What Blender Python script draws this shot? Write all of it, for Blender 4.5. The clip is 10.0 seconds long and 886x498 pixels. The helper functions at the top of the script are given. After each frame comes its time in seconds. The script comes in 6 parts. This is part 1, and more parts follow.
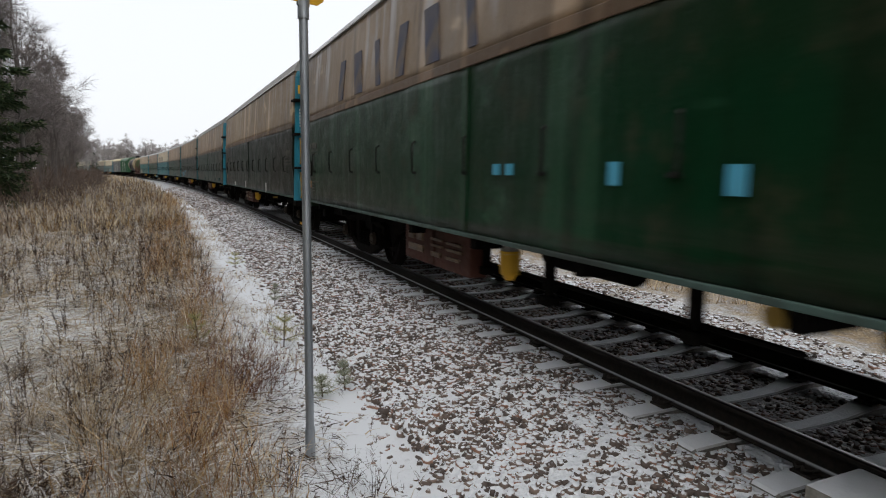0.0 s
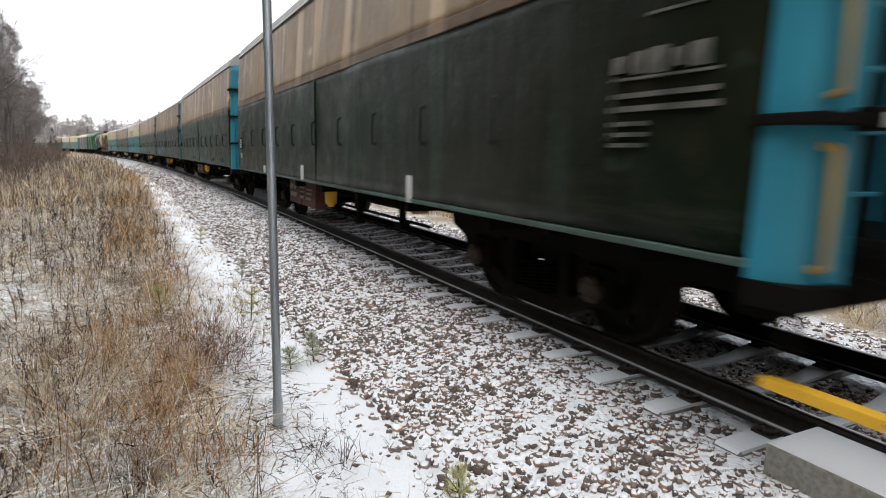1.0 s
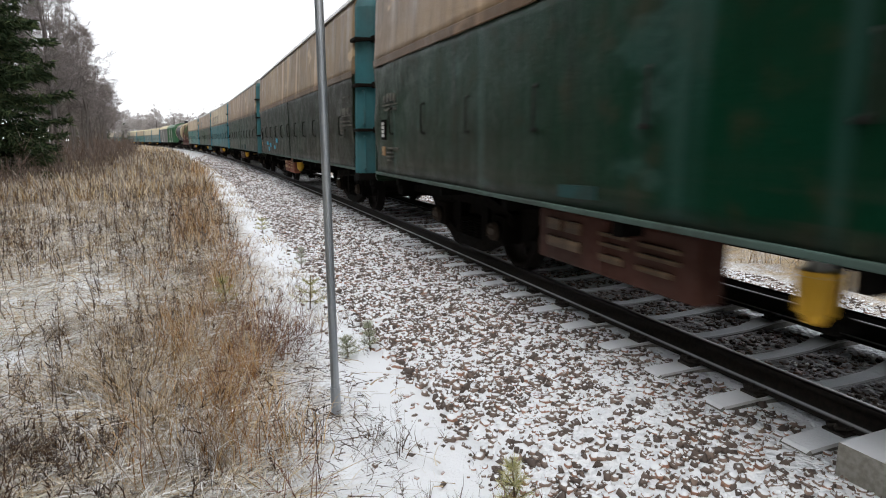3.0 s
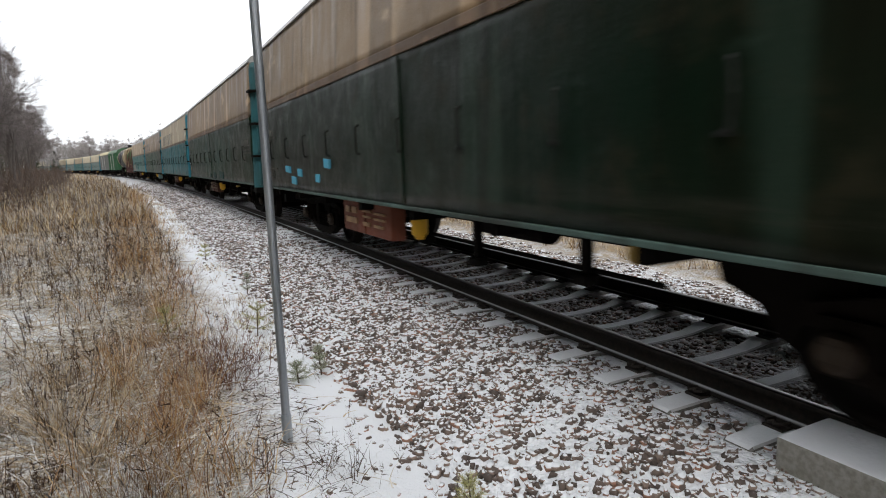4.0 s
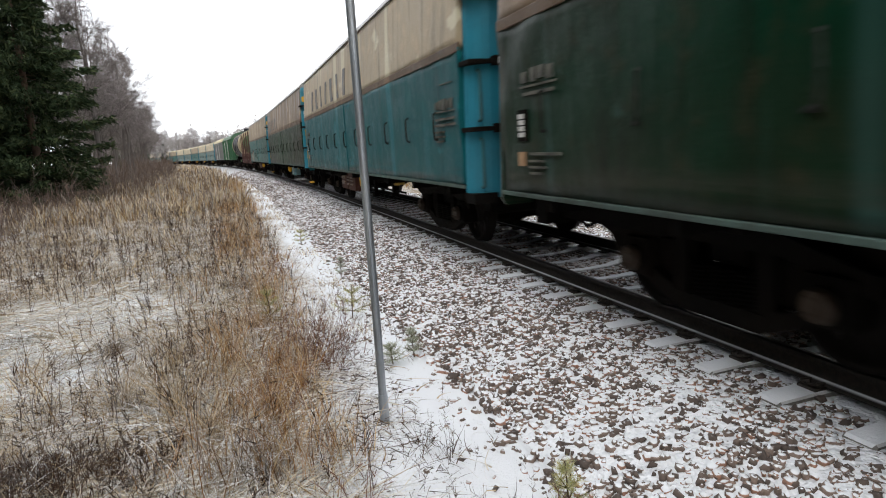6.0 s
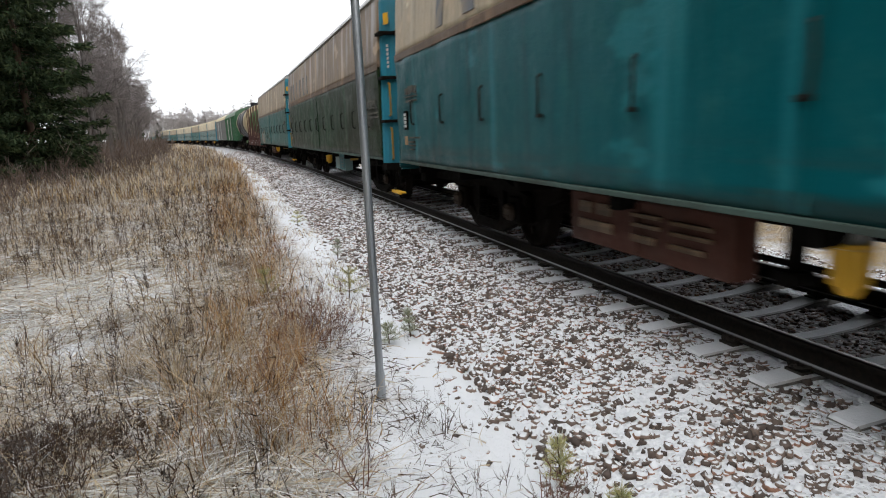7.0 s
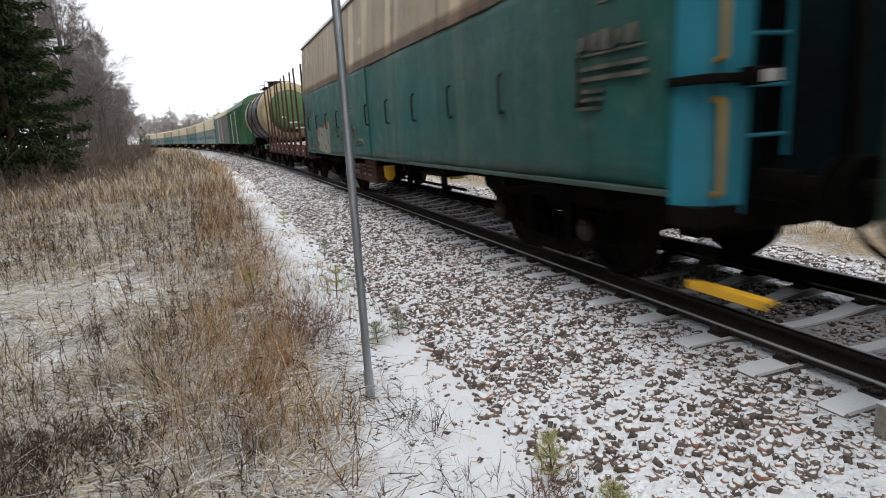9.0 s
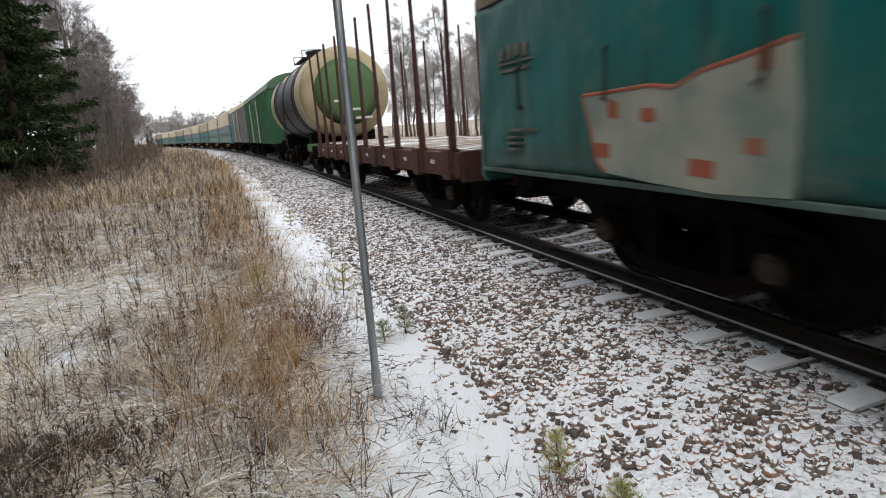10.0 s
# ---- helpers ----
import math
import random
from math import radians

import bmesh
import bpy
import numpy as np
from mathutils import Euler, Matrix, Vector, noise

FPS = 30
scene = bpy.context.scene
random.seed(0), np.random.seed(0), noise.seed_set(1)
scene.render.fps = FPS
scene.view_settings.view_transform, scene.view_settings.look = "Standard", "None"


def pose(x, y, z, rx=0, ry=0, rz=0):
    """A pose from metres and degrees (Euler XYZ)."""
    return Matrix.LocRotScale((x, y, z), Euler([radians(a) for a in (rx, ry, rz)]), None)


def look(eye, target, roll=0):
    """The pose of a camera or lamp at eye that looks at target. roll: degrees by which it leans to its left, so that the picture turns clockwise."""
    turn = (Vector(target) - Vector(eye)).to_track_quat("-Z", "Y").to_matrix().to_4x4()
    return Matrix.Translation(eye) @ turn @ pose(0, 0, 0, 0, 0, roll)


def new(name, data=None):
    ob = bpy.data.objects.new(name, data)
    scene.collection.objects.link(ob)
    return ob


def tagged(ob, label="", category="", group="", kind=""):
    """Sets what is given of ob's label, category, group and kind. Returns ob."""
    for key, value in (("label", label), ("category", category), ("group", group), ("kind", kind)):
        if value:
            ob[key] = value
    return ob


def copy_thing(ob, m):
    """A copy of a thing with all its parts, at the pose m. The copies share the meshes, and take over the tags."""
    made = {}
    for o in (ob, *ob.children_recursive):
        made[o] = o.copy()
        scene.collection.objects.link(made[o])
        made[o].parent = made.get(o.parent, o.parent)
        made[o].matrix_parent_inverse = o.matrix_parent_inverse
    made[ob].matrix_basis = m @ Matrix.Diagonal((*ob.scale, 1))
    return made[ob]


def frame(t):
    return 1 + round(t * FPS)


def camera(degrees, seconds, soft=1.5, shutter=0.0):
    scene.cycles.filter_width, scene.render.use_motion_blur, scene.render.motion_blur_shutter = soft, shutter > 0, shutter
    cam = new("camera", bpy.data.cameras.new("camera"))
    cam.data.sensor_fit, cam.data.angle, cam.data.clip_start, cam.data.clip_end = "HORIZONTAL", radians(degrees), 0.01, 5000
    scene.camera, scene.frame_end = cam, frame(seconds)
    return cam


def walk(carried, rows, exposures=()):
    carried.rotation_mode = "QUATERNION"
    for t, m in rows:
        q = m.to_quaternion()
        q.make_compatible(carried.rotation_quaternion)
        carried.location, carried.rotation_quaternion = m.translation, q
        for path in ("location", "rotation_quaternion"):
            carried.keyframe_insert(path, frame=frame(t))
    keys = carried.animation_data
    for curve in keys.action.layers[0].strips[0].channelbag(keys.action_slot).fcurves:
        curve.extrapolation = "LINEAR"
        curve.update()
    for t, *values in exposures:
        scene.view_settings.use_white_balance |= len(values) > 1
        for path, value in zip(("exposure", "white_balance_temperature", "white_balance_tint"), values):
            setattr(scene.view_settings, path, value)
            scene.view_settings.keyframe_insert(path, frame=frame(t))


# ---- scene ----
cam = camera(72.5, 10.0, soft=1.05, shutter=0.22)


def view(x, y, z, pitch, roll, yaw):
    """Camera pose from place, pitch, roll and yaw (clockwise from the track's direction)."""
    p, w = radians(pitch), radians(yaw)
    way = Vector((math.sin(w) * math.cos(p), math.cos(w) * math.cos(p), math.sin(p)))
    eye = Vector((x, y, z))
    return look(eye, eye + way, roll)


walk(cam, [(t, view(*row)) for t, *row in [
    (0.0, -4.44, -0.022, 1.817, -7.123, 0.685, 23.298), (0.5, -4.421, -0.025, 1.788, -7.141, 0.177, 26.153),
    (1.0, -4.412, 0.005, 1.721, -9.005, 1.002, 26.091), (1.5, -4.432, 0.013, 1.741, -12.519, 1.283, 23.498),
    (2.0, -4.425, -0.004, 1.75, -12.199, 2.515, 22.479), (2.5, -4.399, 0.018, 1.76, -11.694, 0.005, 21.134),
    (2.7, -4.394, 0.021, 1.761, -11.24, -0.131, 20.563), (3.8, -4.368, -0.015, 1.767, -8.812, -2.373, 23.813),
    (4.0, -4.375, -0.004, 1.76, -8.773, -1.972, 25.564), (4.5, -4.379, 0.003, 1.758, -9.478, -1.472, 25.598),
    (5.0, -4.375, 0.032, 1.744, -10.212, -1.467, 24.615), (5.5, -4.405, 0.025, 1.806, -10.0, -3.265, 17.925),
    (5.7, -4.413, 0.025, 1.786, -9.866, -3.7, 17.375), (7.0, -4.474, -0.039, 1.756, -11.398, -2.486, 17.799),
    (7.5, -4.453, -0.013, 1.736, -12.329, -2.481, 18.521), (8.0, -4.432, -0.002, 1.722, -12.256, -2.955, 18.945),
    (8.5, -4.433, -0.005, 1.726, -11.79, -3.375, 19.033), (9.0, -4.452, -0.012, 1.721, -11.475, -3.358, 18.902),
    (9.5, -4.444, -0.012, 1.74, -11.693, -3.645, 18.487), (10.0, -4.436, -0.013, 1.749, -11.908, -4.332, 18.18)]], [(0.0, 0.01), (0.5, 0.41), (1.0, 0.81), (1.5, 0.91), (2.0, 0.81), (2.7, 0.76), (3.8, 0.41), (4.5, 0.56), (5.0, 0.76), (5.5, 0.71), (6.8, 0.56), (7.5, 0.46), (10.0, 0.46)])

# ---- light: an overcast winter sky ----
world = bpy.data.worlds.new("overcast_sky")
scene.world = world
world.use_nodes = True
wn = world.node_tree
sky = wn.nodes.new("ShaderNodeTexSky")
sky.sky_type = "NISHITA"
sky.sun_disc = False
sky.sun_elevation, sky.sun_rotation = radians(28), radians(200)
sky.air_density, sky.dust_density, sky.ozone_density = 1.0, 6.0, 1.0
grey = wn.nodes.new("ShaderNodeMix")
grey.data_type = "RGBA"
grey.inputs[0].default_value = 0.86
grey.inputs[7].default_value = (10.2, 10.5, 11.0, 1)
wn.links.new(sky.outputs[0], grey.inputs[6])
bg = wn.nodes["Background"]
bg.inputs[1].default_value = 0.105
wn.links.new(grey.outputs[2], bg.inputs[0])

sun = new("sun", bpy.data.lights.new("sun", "SUN"))
sun.data.energy, sun.data.angle, sun.data.color = 0.6, radians(40), (1, 0.97, 0.92)
sun.matrix_basis = look((0, 0, 30), (5, 10, 0))

# ---- the track's line: an arc bending to the left ----
S0, RAD = -9.74, 1029.0
RAIL = 0.19                     # rail top above the sleepers' tops
SPEED, PITCH, LEAD = 13.12, 17.7, 15.2


def along(s, off=0.0):
    """x, y at arc length s and offset off (positive to the right), and the heading."""
    if s < S0:
        return off, s, 0.0
    a = (s - S0) / RAD
    return -RAD + (RAD + off) * math.cos(a), S0 + (RAD + off) * math.sin(a), a


def along_np(s, off):
    a = np.maximum(s - S0, 0) / RAD
    return np.where(s < S0, off, -RAD + (RAD + off) * np.cos(a)), np.where(s < S0, s, S0 + (RAD + off) * np.sin(a))


def track_of(x, y):
    """Arc length and offset of points x, y (arrays)."""
    a = np.arctan2(y - S0, x + RAD)
    return np.where(y < S0, y, S0 + RAD * a), np.where(y < S0, x, np.hypot(x + RAD, y - S0) - RAD)


def at(s, off=0.0, z=0.0, turn=0.0):
    x, y, a = along(s, off)
    return pose(x, y, z, 0, 0, math.degrees(a) + turn)


# ---- material helpers ----
class Shader:
    def __init__(self, name, rough=0.8, metal=0.0):
        self.mat = bpy.data.materials.new(name)
        self.mat.use_nodes = True
        self.tree = self.mat.node_tree
        self.b = self.tree.nodes["Principled BSDF"]
        self.b.inputs["Roughness"].default_value = rough
        self.b.inputs["Metallic"].default_value = metal
        self.b.inputs["Specular IOR Level"].default_value = 0.3
        self.pos = self.node("ShaderNodeTexCoord").outputs["Object"]

    def node(self, kind):
        return self.tree.nodes.new(kind)

    def put(self, socket, value):
        if isinstance(value, bpy.types.NodeSocket):
            self.tree.links.new(value, socket)
        elif isinstance(value, tuple) and len(value) == 3:
            socket.default_value = (*value, 1) if socket.type == "RGBA" else value
        else:
            socket.default_value = value

    def world_pos(self):
        return self.node("ShaderNodeNewGeometry").outputs["Position"]

    def up(self):
        n = self.node("ShaderNodeSeparateXYZ")
        self.put(n.inputs[0], self.node("ShaderNodeNewGeometry").outputs["Normal"])
        return n.outputs[2]

    def axis(self, i, vec=None):
        n = self.node("ShaderNodeSeparateXYZ")
        self.put(n.inputs[0], vec or self.pos)
        return n.outputs[i]

    def scaled(self, v, vec=None):
        n = self.node("ShaderNodeMapping")
        self.put(n.inputs[0], vec or self.pos)
        n.inputs[3].default_value = v
        return n.outputs[0]

    def tex(self, scale, detail=4.0, vec=None, rough=0.55):
        n = self.node("ShaderNodeTexNoise")
        self.put(n.inputs["Vector"], vec or self.pos)
        n.inputs["Scale"].default_value, n.inputs["Detail"].default_value, n.inputs["Roughness"].default_value = scale, detail, rough
        return n.outputs[0]

    def cells(self, scale, vec=None, out="Distance", feature="F1"):
        n = self.node("ShaderNodeTexVoronoi")
        n.feature = feature
        self.put(n.inputs["Vector"], vec or self.pos)
        n.inputs["Scale"].default_value = scale
        return n.outputs[out]

    def ramp(self, fac, a, b, lo=0.0, hi=1.0):
        n = self.node("ShaderNodeMapRange")
        n.interpolation_type = "SMOOTHSTEP"
        self.put(n.inputs[0], fac)
        n.inputs[1].default_value, n.inputs[2].default_value = a, b
        n.inputs[3].default_value, n.inputs[4].default_value = lo, hi
        return n.outputs[0]

    def calc(self, op, a, b=0.0):
        n = self.node("ShaderNodeMath")
        n.operation = op
        self.put(n.inputs[0], a)
        self.put(n.inputs[1], b)
        return n.outputs[0]

    def mix(self, fac, a, b):
        n = self.node("ShaderNodeMix")
        n.data_type = "RGBA"
        self.put(n.inputs[0], fac)
        self.put(n.inputs[6], a)
        self.put(n.inputs[7], b)
        return n.outputs[2]

    def attr(self, name):
        n = self.node("ShaderNodeAttribute")
        n.attribute_name = name
        return n.outputs["Fac"]

    def island(self):
        return self.node("ShaderNodeNewGeometry").outputs["Random Per Island"]

    def any(self):
        return self.node("ShaderNodeObjectInfo").outputs["Random"]

    def bump(self, height, strength=0.4, dist=0.02):
        n = self.node("ShaderNodeBump")
        n.inputs["Strength"].default_value, n.inputs["Distance"].default_value = strength, dist
        self.put(n.inputs["Height"], height)
        self.put(self.b.inputs["Normal"], n.outputs[0])

    def done(self, colour, rough=None):
        self.put(self.b.inputs["Base Color"], colour)
        if rough is not None:
            self.put(self.b.inputs["Roughness"], rough)
        return self.mat


SNOW = (0.80, 0.82, 0.85)


def paint(name, colour, dirt=(0.07, 0.06, 0.05), amount=0.5, rough=0.55, metal=0.0, streak=True, scale=1.0):
    """Weathered paint: stains, rain streaks and grime at two scales."""
    m = Shader(name, rough, metal)
    big = m.tex(0.9 * scale, 5)
    fine = m.tex(14 * scale, 6)
    fac = m.calc("MULTIPLY", m.ramp(big, 0.35, 0.75), amount)
    if streak:
        run = m.tex(1.0, 4, m.scaled((5.0, 5.0, 0.35)))
        fac = m.calc("MAXIMUM", fac, m.ramp(run, 0.52, 0.78, 0, amount))
    fac = m.calc("ADD", fac, m.ramp(fine, 0.5, 0.9, 0, 0.25 * amount))
    col = m.mix(fac, colour, dirt)
    m.bump(fine, 0.15, 0.005)
    return m.done(col, m.ramp(fine, 0.3, 0.8, rough - 0.1, rough + 0.2))


def snowy(name, colour, other, low=0.55, high=0.85, rough=0.85, scale=12.0, bump=0.5, patch=0.45):
    """Stone or concrete with thin snow on what faces up."""
    m = Shader(name, rough)
    wp = m.world_pos()
    fine, big = m.tex(scale, 5, wp), m.tex(1.3, 4, wp)
    col = m.mix(m.ramp(fine, 0.3, 0.7), colour, other)
    snow = m.calc("MULTIPLY", m.ramp(m.up(), low, high), m.ramp(m.calc("ADD", m.calc("MULTIPLY", big, 0.5), m.calc("MULTIPLY", fine, 0.5)), patch - 0.1, patch + 0.06))
    m.bump(fine, bump, 0.01)
    return m.done(m.mix(snow, col, SNOW))


# ---- mesh helpers ----
def mesh_np(name, verts, faces, materials, index=None, smooth=False):
    me = bpy.data.meshes.new(name)
    verts, faces = np.asarray(verts, dtype=np.float32), np.asarray(faces, dtype=np.int32)
    n, k = faces.shape
    me.vertices.add(len(verts))
    me.vertices.foreach_set("co", verts.ravel())
    me.loops.add(n * k)
    me.loops.foreach_set("vertex_index", faces.ravel())
    me.polygons.add(n)
    me.polygons.foreach_set("loop_start", np.arange(n, dtype=np.int32) * k)
    me.polygons.foreach_set("loop_total", np.full(n, k, dtype=np.int32))
    for m in materials:
        me.materials.append(m)
    if index is not None:
        me.polygons.foreach_set("material_index", np.asarray(index, dtype=np.int32))
    if smooth:
        me.polygons.foreach_set("use_smooth", np.ones(n, dtype=bool))
    me.update(calc_edges=True)
    me.validate()
    return me


def part(name, bm, material, parent=None, label="", smooth=False, m=None):
    """One mesh object from a bmesh, under a thing or a part."""
    me = bpy.data.meshes.new(name)
    bmesh.ops.recalc_face_normals(bm, faces=bm.faces)
    if smooth:
        for fc in bm.faces:
            fc.smooth = True
    bm.to_mesh(me)
    bm.free()
    for mm in (material if isinstance(material, (list, tuple)) else [material]):
        me.materials.append(mm)
    ob = new(name, me)
    ob.parent = parent
    if m is not None:
        ob.matrix_basis = m
    return tagged(ob, label)


def again(ob, m, parent=None):
    """Another object on the same mesh."""
    o = new(ob.name.split(".")[0], ob.data)
    o.parent = parent if parent is not None else ob.parent
    o.matrix_basis = m
    if "label" in ob:
        o["label"] = ob["label"]
    return o


def box(bm, x0, x1, y0, y1, z0, z1, bevel=0.0, mat=0):
    b = bmesh.new() if bevel else bm
    r = bmesh.ops.create_cube(b, size=1.0, matrix=Matrix.LocRotScale(((x0 + x1) / 2, (y0 + y1) / 2, (z0 + z1) / 2), None, (x1 - x0, y1 - y0, z1 - z0)))
    if bevel:
        bmesh.ops.bevel(b, geom=b.edges[:], offset=bevel, segments=2, affect="EDGES", profile=0.6)
        tmp = bpy.data.meshes.new("tmp")
        b.to_mesh(tmp)
        b.free()
        n0 = len(bm.faces)
        bm.from_mesh(tmp)
        bpy.data.meshes.remove(tmp)
        bm.faces.ensure_lookup_table()
        for fc in bm.faces[n0:]:
            fc.material_index = mat
    else:
        for fc in {fc for v in r["verts"] for fc in v.link_faces}:
            fc.material_index = mat


def rod(bm, a, b, r0, r1=None, seg=8, mat=0):
    """A tapered round bar from a to b."""
    a, b = Vector(a), Vector(b)
    d = b - a
    m = Matrix.Translation((a + b) / 2) @ d.to_track_quat("Z", "Y").to_matrix().to_4x4()
    r = bmesh.ops.create_cone(bm, cap_ends=True, segments=seg, radius1=r0, radius2=r1 if r1 is not None else r0, depth=d.length, matrix=m)
    for fc in {fc for v in r["verts"] for fc in v.link_faces}:
        fc.material_index = mat


def sweep(bm, points, r, seg=6):
    for a, b in zip(points, points[1:]):
        rod(bm, a, b, r, seg=seg)


def lathe(bm, profile, seg=28):
    """Turn (radius, along) pairs about the y axis."""
    rings = []
    for rad, y in profile:
        rings.append([bm.verts.new((rad * math.cos(2 * math.pi * i / seg), y, rad * math.sin(2 * math.pi * i / seg))) for i in range(seg)])
    for p, q in zip(rings, rings[1:]):
        for i in range(seg):
            j = (i + 1) % seg
            bm.faces.new((p[i], p[j], q[j], q[i]))
    bm.faces.new(rings[0])
    bm.faces.new(rings[-1])
    return rings


def plate(bm, outline, y0, y1, mat=0):
    """A plate with the outline (x, z) from y0 to y1."""
    p = [bm.verts.new((x, y0, z)) for x, z in outline]
    q = [bm.verts.new((x, y1, z)) for x, z in outline]
    n = len(outline)
    fs = [bm.faces.new(p), bm.faces.new(q[::-1])]
    for i in range(n):
        fs.append(bm.faces.new((p[i], p[(i + 1) % n], q[(i + 1) % n], q[i])))
    for fc in fs:
        fc.material_index = mat

# ---- materials of the ground and the track ----
def ground_material():
    m = Shader("frosted_grass_ground", 0.95)
    wp = m.world_pos()
    fine, mid, big = m.tex(38, 6, wp, 0.65), m.tex(4.5, 5, wp, 0.6), m.tex(0.55, 4, wp)
    straw = m.mix(m.ramp(fine, 0.3, 0.7), (0.15, 0.105, 0.06), (0.40, 0.31, 0.19))
    soil = m.mix(m.ramp(mid, 0.4, 0.7), straw, (0.10, 0.075, 0.05))
    cover = m.calc("ADD", m.attr("snow"), m.calc("SUBTRACT", m.calc("ADD", m.calc("MULTIPLY", mid, 0.6), m.calc("MULTIPLY", big, 0.5)), 0.55))
    cover = m.calc("ADD", cover, m.calc("MULTIPLY", m.calc("SUBTRACT", fine, 0.5), 0.9))
    m.bump(m.calc("ADD", fine, mid), 0.6, 0.03)
    return m.done(m.mix(m.ramp(cover, 0.25, 0.75), soil, SNOW))


def ballast_material():
    m = Shader("ballast_bed", 0.9)
    wp = m.world_pos()
    stone, dist = m.cells(17, wp, "Color"), m.cells(17, wp)
    small = m.cells(41, wp)
    tone = m.axis(0, stone)
    col = m.mix(tone, (0.045, 0.036, 0.032), (0.21, 0.155, 0.13))
    gap = m.ramp(m.calc("ADD", dist, m.calc("MULTIPLY", m.tex(26, 4, wp), 0.5)), 0.30, 0.55)
    thin = m.ramp(m.calc("ADD", m.axis(1, stone), m.calc("MULTIPLY", m.tex(1.1, 3, wp), 0.8)), 0.62, 1.0)
    snow = m.calc("MINIMUM", m.calc("MULTIPLY", m.calc("MAXIMUM", gap, m.calc("MULTIPLY", thin, 0.9)), m.attr("snow")), 1.0)
    m.bump(m.calc("SUBTRACT", m.calc("MULTIPLY", small, 0.4), dist), 0.9, 0.04)
    return m.done(m.mix(snow, col, SNOW))


def stone_material():
    m = Shader("ballast_stones", 0.85)
    wp = m.world_pos()
    pick = m.island()
    fine, big, mid = m.tex(55, 3, wp), m.tex(0.9, 3, wp), m.tex(14, 3, wp)
    col = m.mix(m.ramp(pick, 0.0, 0.8), (0.085, 0.068, 0.06), (0.29, 0.215, 0.175))
    col = m.mix(m.ramp(pick, 0.72, 0.8), col, (0.36, 0.20, 0.14))
    col = m.mix(m.ramp(fine, 0.4, 0.75, 0, 0.5), col, (0.13, 0.10, 0.08))
    amount = m.calc("ADD", m.up(), m.calc("ADD", m.calc("MULTIPLY", m.calc("SUBTRACT", mid, 0.5), 0.9), m.calc("MULTIPLY", m.calc("SUBTRACT", big, 0.5), 0.35)))
    amount = m.calc("ADD", amount, m.calc("MULTIPLY", m.calc("SUBTRACT", pick, 0.5), 0.6))
    snow = m.calc("MULTIPLY", m.ramp(amount, 0.70, 0.84), m.attr("snow"))
    return m.done(m.mix(snow, col, SNOW))


GROUND_MAT, BALLAST_MAT, STONE_MAT = ground_material(), ballast_material(), stone_material()
CONCRETE = snowy("sleeper_concrete", (0.12, 0.115, 0.10), (0.19, 0.18, 0.165), 0.6, 0.9, scale=40, patch=0.18)
BLOCK_MAT = snowy("block_concrete", (0.22, 0.21, 0.18), (0.33, 0.31, 0.28), 0.75, 0.95, scale=30, patch=0.30)
RAIL_SIDE = snowy("rail_rust", (0.010, 0.008, 0.007), (0.022, 0.016, 0.012), 0.7, 0.9, 0.8, 30, 0.2, 0.36)
RAIL_TOP = Shader("rail_polished", 0.32, 1.0)
RAIL_TOP = RAIL_TOP.done(RAIL_TOP.mix(RAIL_TOP.tex(9, 3), (0.035, 0.03, 0.027), (0.075, 0.068, 0.062)))
CLIP_MAT = paint("clip_steel", (0.035, 0.028, 0.024), rough=0.7)


# ---- ground ----
def ground_height(s, d):
    """Height of the ground by offset from the track."""
    z = np.interp(d, [-400, -60, -22, -8, -4.6, -3.3, -2.75, -2.3, 2.3, 2.9, 5, 14, 30, 400], [-0.2, -0.3, -0.55, -0.42, -0.28, -0.22, -0.27, -0.62, -0.62, -0.36, -0.42, -0.5, -0.4, -0.2])
    bumps = 0.012 * np.sin(9.1 * d + 4.3 * s) * np.sin(7.7 * s - 3.9 * d) + 0.008 * np.sin(17.3 * s + 5.1 * d)
    wave = bumps + 0.05 * np.sin(d * 1.3 + 0.5 * s) * np.sin(0.7 * s + 0.4 * d) + 0.03 * np.sin(2.9 * d - 1.7 * s) + 0.02 * np.sin(5.1 * s + 3.3 * d)
    return z + wave * np.clip((np.abs(d) - 2.7) / 0.9, 0, 1)


def open_patch(s, d):
    """Where the meadow lies flat under snow."""
    r = ((d + 7.6) / 2.1) ** 2 + ((s - 8.5) / 2.8) ** 2
    return np.exp(-r * r)


def snow_amount(s, d):
    """Share of snow on the ground: a bare strip of snow beside the ballast, patches in the meadow."""
    strip = np.interp(d, [-60, -14, -9, -6.5, -4.2, -3.55, -3.25, -2.2, 2.2, 2.8, 5, 9, 40], [0.22, 0.28, 0.28, 0.36, 0.40, 0.55, 0.88, 1.0, 0.95, 0.55, 0.28, 0.28, 0.35])
    patch = open_patch(s, d) * 0.85
    clear = np.exp(-((d + 4.1) / 0.9) ** 2 - ((s - 2.9) / 1.1) ** 2) * 0.35
    return strip + patch + clear


def spaced(lo, hi, step, far, grow=1.22):
    mid = list(np.arange(lo, hi + step / 2, step))
    a, b, st = mid[0], mid[-1], step
    left, right = [], []
    while a > -far or b < far:
        st *= grow
        if a > -far:
            a -= st
            left.append(a)
        if b < far:
            b += st
            right.append(b)
    return np.array(left[::-1] + mid + right)


